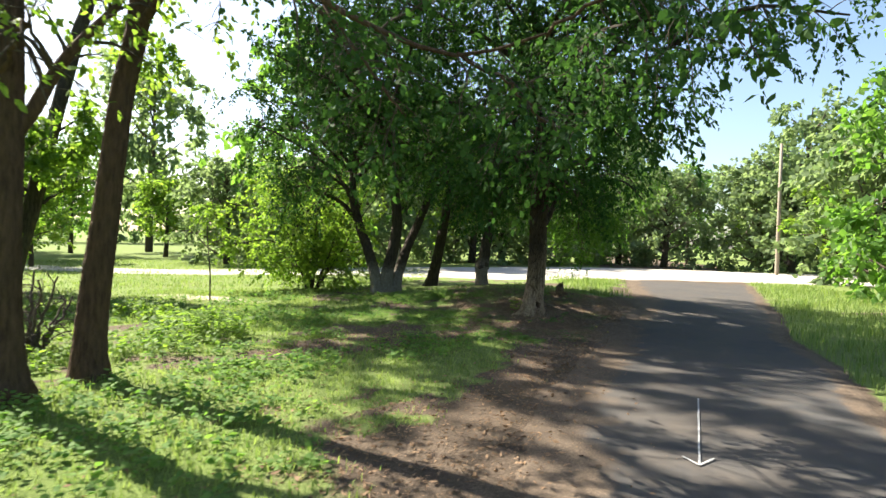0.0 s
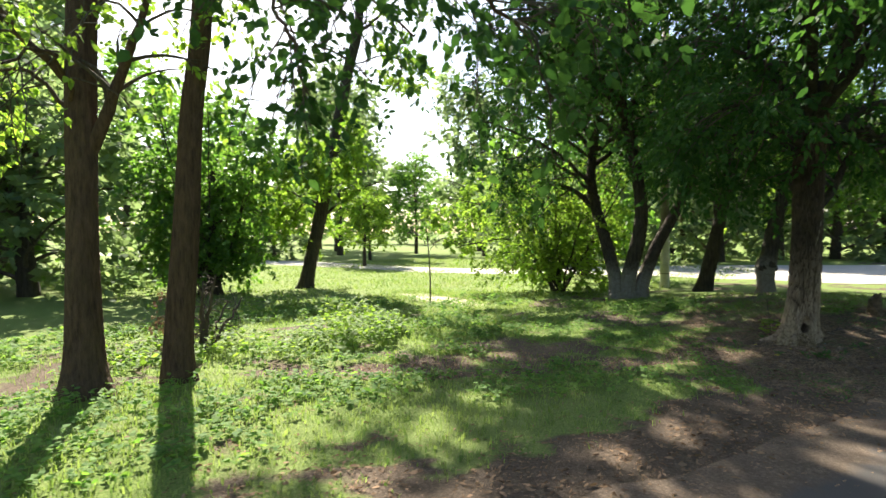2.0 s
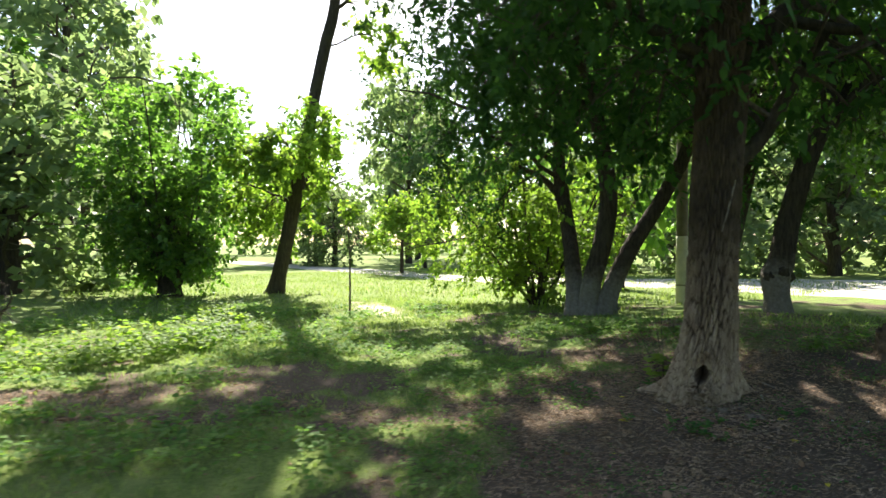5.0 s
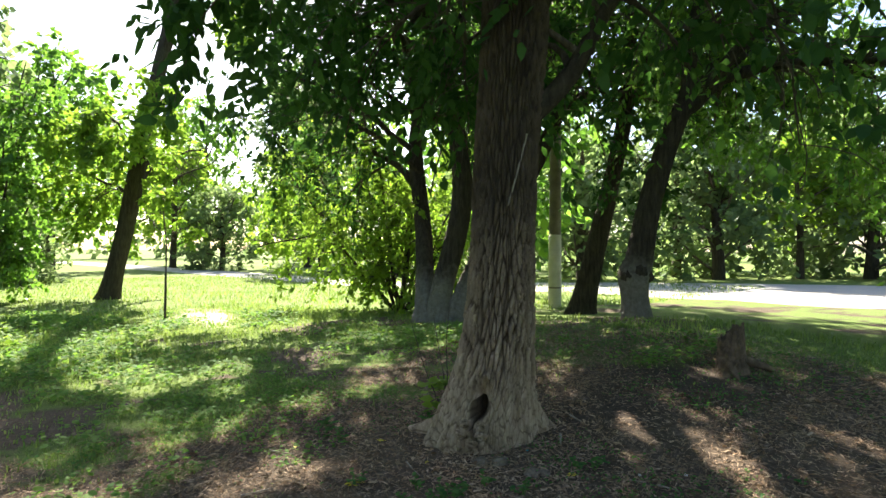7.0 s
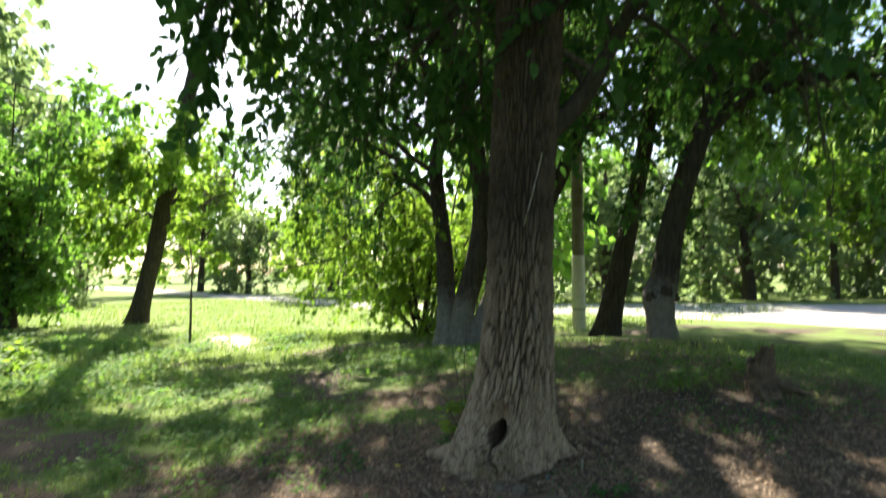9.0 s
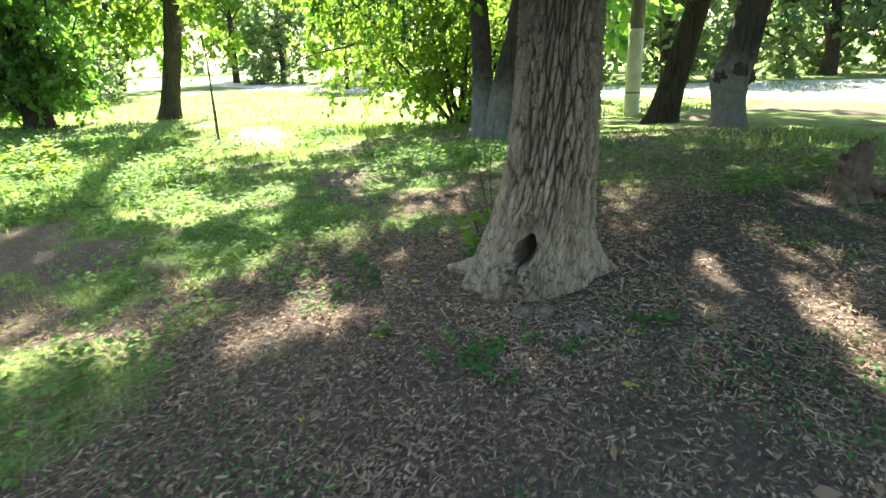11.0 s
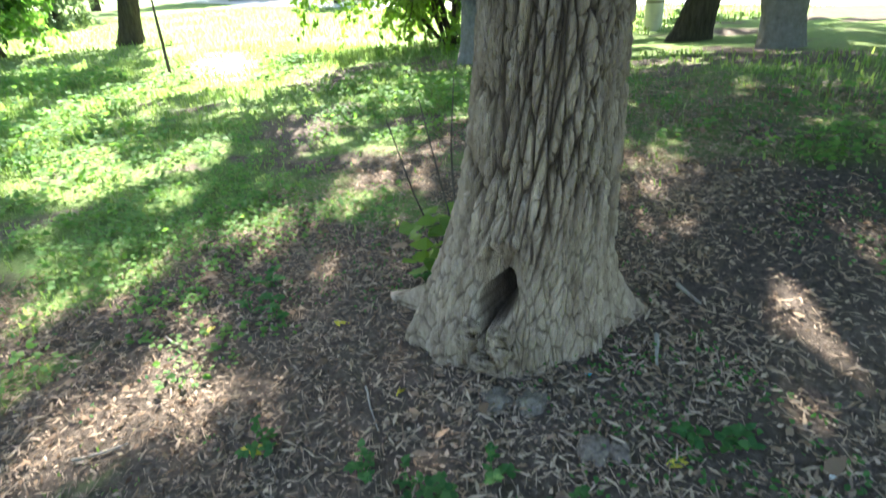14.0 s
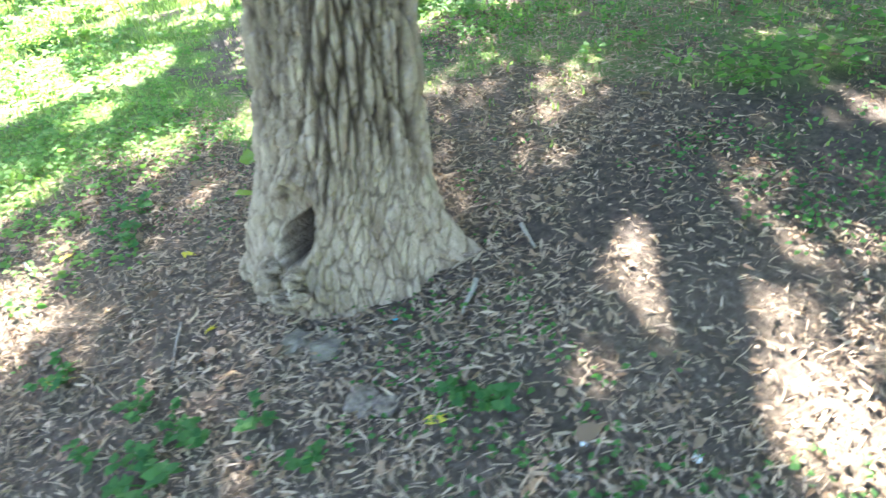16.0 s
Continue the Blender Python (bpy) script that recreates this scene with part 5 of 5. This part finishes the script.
def litter():
    rng = np.random.default_rng(400)

    def bare(count, box):
        x, y = scatter(rng, count, *box)
        ok = rng.uniform(0, 1, count) < (1.08 - turf(x, y)) * (0.25 + wave(x, y, 0.5, 31)) * (1 - 0.55 * humus(x, y)) * (0.45 + 1.1 * wave(x, y, 0.13, 32)) * np.where(off_path(x, y), 1.0, np.exp(-3.5 * np.abs(x - along(LEFT_EDGE, y))))
        ok &= np.hypot(x - HX, y - HY) > 0.27
        return x[ok], y[ok]
    # dry curled leaves
    x, y = np.concatenate([np.stack(bare(44000, (0, 4.2, 10.5, 15.5)), 1), np.stack(bare(9000, (-3, 5, 1.5, 12)), 1)]).T
    n = len(x)
    a = rng.uniform(0, 2 * np.pi, n)
    v, f = leaves(np.stack([x, y, H(x, y) + rng.uniform(0.003, 0.018, n)], -1), np.stack([np.cos(a), np.sin(a), rng.uniform(-0.15, 0.35, n)], -1), 0.017 * rng.uniform(0.4, 2.0, n), rng, 0.3 * rng.uniform(0.4, 1.4, (n, 1)), True, 1.0)
    tagged(new("leaf_litter", mesh_np("leaf_litter", v, f, DRY)), "dry curled brown leaves and seed husks on bare soil", "leaf litter", kind="stuff")
    # crumbs of bark and husk
    x, y = bare(34000, (0.2, 4.0, 10.8, 15.2))
    n = len(x)
    a = rng.uniform(0, 2 * np.pi, n)
    v, f = leaves(np.stack([x, y, H(x, y) + rng.uniform(0.002, 0.01, n)], -1), np.stack([np.cos(a), np.sin(a), rng.uniform(-0.1, 0.5, n)], -1), 0.012 * rng.uniform(0.4, 2.0, n), rng, 0.5, False, 1.0)
    tagged(new("bark_crumbs", mesh_np("bark_crumbs", v, f, STRAW)), "fine crumbs of bark and husk on the soil", "litter", kind="stuff")
    # long curled strips of dead leaf and bark
    for name, seed_count, ln, slim, mat, box, label in (("dead_leaf_strips", 56000, 0.031, 0.11, STRAW, (0, 4.4, 10.4, 15.8), "pale curled strips of dead leaf and bark over the soil"),
                                                        ("broad_dead_leaves", 1100, 0.042, 0.42, DRY, (0, 4.4, 10.4, 15.8), "broad curled brown dead leaves lying on the soil"),
                                                        ("path_litter", 30000, 0.042, 0.3, DRY, (-2.5, 4.5, 1.5, 10.4), "brown leaf litter along the edge of the path")):
        x, y = bare(seed_count, box)
        n = len(x)
        a = rng.uniform(0, 2 * np.pi, n)
        v, f = leaves(np.stack([x, y, H(x, y) + rng.uniform(0.004, 0.022, n)], -1), np.stack([np.cos(a), np.sin(a), rng.uniform(-0.2, 0.3, n)], -1), ln * rng.uniform(0.4, 1.7, n), rng, slim * rng.uniform(0.6, 1.6, (n, 1)), True, 1.2)
        tagged(new(name, mesh_np(name, v, f, mat)), label, "leaf litter", kind="stuff")
    # twigs and wood chips
    for name, count, ln, rad, mat, label in (("twig_litter", 15000, 0.04, 0.0014, STRAW, "thin bleached twigs and straw scattered on the soil"), ("wood_chips", 3600, 0.03, 0.003, DRY, "small brown bark chips scattered on the soil")):
        x, y = bare(count, (0, 4.0, 10.5, 15.5))
        p = Pile()
        for i in range(len(x)):
            an, L = rng.uniform(0, 2 * np.pi), ln * rng.uniform(0.4, 1.5)
            z = float(H(x[i], y[i])) + rad + 0.002
            d = np.array([math.cos(an), math.sin(an), 0.0])
            c = np.array([x[i], y[i], z])
            mid = c + d * L * 0.5 + np.array([-d[1], d[0], 0]) * L * rng.normal(0, 0.05) + [0, 0, rng.uniform(0, 0.008)]
            p.tube(np.array([c, mid, c + d * L + [0, 0, rng.uniform(0, 0.012)]]), [rad, rad * 1.1, rad * 0.5], 4)
        tagged(new(name, p.mesh(name, mat, False)), label, "litter", kind="stuff")


litter()


def sticks():
    rng = np.random.default_rng(77)
    for x, y, a, L, r in ((1.1, 11.98, 0.2, 0.2, 0.006), (2.42, 13.17, -0.9, 0.14, 0.009), (1.52, 11.6, 0.9, 0.16, 0.006), (2.33, 13.42, -0.4, 0.12, 0.008), (2.95, 12.95, 0.3, 0.1, 0.004), (3.1, 13.0, 0.2, 0.09, 0.005),
                          (1.9, 12.4, -0.2, 0.2, 0.004), (3.25, 11.6, 1.1, 0.08, 0.004), (3.55, 11.45, -0.6, 0.07, 0.004), (2.0, 11.7, -0.3, 0.22, 0.004)):
        p = Pile()
        path = bend((0, 0, 0), (math.cos(a), math.sin(a), 0.02), L, 6, rng, 0.09)
        path[:, 2] = H(path[:, 0] + x, path[:, 1] + y) - float(H(x, y)) + r + 0.004
        p.tube(path, np.linspace(r, r * 0.5, 7), 6)
        ob = tagged(new("stick", p.mesh("stick", PALE_WOOD)), "pale dry stick lying on the soil", "stick", "sticks on the ground")
        ob.location = (x, y, float(H(x, y)))


sticks()


def lump(name, x, y, size, seed, mat, label, category, flat=0.6, sink=0.3, group=""):
    bm = bmesh.new()
    bmesh.ops.create_icosphere(bm, subdivisions=4, radius=size)
    for v in bm.verts:
        q = v.co / size
        v.co *= 1 + 0.45 * noise.noise(q * 1.6 + Vector((seed, 0, 0))) + 0.22 * noise.noise(q * 4.5 + Vector((0, seed, 0))) + 0.08 * noise.noise(q * 11)
        v.co.z *= flat
    me = bpy.data.meshes.new(name)
    bm.to_mesh(me)
    bm.free()
    me.polygons.foreach_set("use_smooth", [True] * len(me.polygons))
    me.materials.append(mat)
    ob = tagged(new(name, me), label, category, group)
    ob.location = (x, y, float(H(x, y)) + size * flat * (1 - sink) * 0.6)


lump("earth_clod", 2.55, 12.71, 0.042, 1.0, CLOD, "crumbly grey clod of dry earth", "clod", group="clods by the roots")
lump("earth_clod", 2.6, 12.75, 0.032, 2.0, CLOD, "crumbly grey clod of dry earth", "clod", group="clods by the roots")
lump("root_knot", 2.32, 12.72, 0.05, 3.0, BARK_KNOT, "gnarled root knot lying in front of the hollow", "root", 0.5, 0.9)
lump("root_knot", 2.24, 12.66, 0.045, 5.0, BARK_KNOT, "gnarled root knot lying in front of the hollow", "root", 0.5, 0.9)
lump("blue_scrap", 2.36, 12.92, 0.009, 4.0, BLUE, "small crumpled scrap of blue plastic", "litter", 0.5)
lump("white_scrap", 2.98, 13.05, 0.008, 6.0, WHITE, "tiny white paper scrap", "litter", 0.5)
lump("white_scrap", 3.15, 13.21, 0.009, 7.0, WHITE, "tiny white paper scrap", "litter", 0.5)


def yellow_leaf(x, y, a, s, seed):
    rng = np.random.default_rng(seed)
    at = np.array([[0, 0, 0.012], [0.01, 0.01, 0.015], [0.02, -0.005, 0.012]]) * s / 0.09
    way = np.array([[math.cos(a + o), math.sin(a + o), 0.12] for o in (-0.35, 0.0, 0.4)])
    v, f = leaves(at, way, s, rng, 0.3, True, 1.6)
    ob = tagged(new("fallen_leaf", mesh_np("fallen_leaf", v, f, YELLOW)), "fallen bright yellow leaf on the soil", "leaf", "yellow leaves")
    ob.location = (x, y, float(H(x, y)))


for k, (x, y, a, s) in enumerate([(1.86, 12.0, 0.9, 0.1), (1.5, 12.5, 0.3, 0.05), (2.0, 12.45, 2.0, 0.05), (2.7, 12.8, 1.2, 0.06), (1.2, 12.1, 2.5, 0.05), (2.9, 12.5, 0.2, 0.05), (3.3, 12.0, 1.9, 0.06), (3.4, 11.5, 0.4, 0.06), (2.2, 11.5, 2.9, 0.05)]):
    yellow_leaf(x, y, a, s, 500 + k)


def chalk_arrow():
    """The arrow chalked on the asphalt."""
    def stroke(a, b, w, n):
        s = np.linspace(0, 1, n)
        d = unit(np.subtract(b, a))
        q = np.array(a) + np.outer(s, np.subtract(b, a))
        off = np.array([-d[1], d[0]]) * w
        wob = 0.012 * (wave(s * 9, s * 0, 1, 3) - 0.5)[:, None]
        l, r = q + off + wob, q - off + wob
        xy = np.stack([l, r], 1).reshape(-1, 2)
        return np.column_stack([xy, H(xy[:, 0], xy[:, 1]) + 0.022]), grid_faces(2, n)
    p = Pile()
    p.add(*stroke((3.53, 6.8), (2.8, 4.72), 0.009, 40))
    p.add(*stroke((2.8, 4.72), (2.72, 4.9), 0.011, 8))
    p.add(*stroke((2.8, 4.72), (2.98, 4.88), 0.011, 8))
    tagged(new("chalk_arrow", p.mesh("chalk_arrow", CHALK, False)), "white chalk arrow drawn on the asphalt path", "road marking", kind="structure")


chalk_arrow()
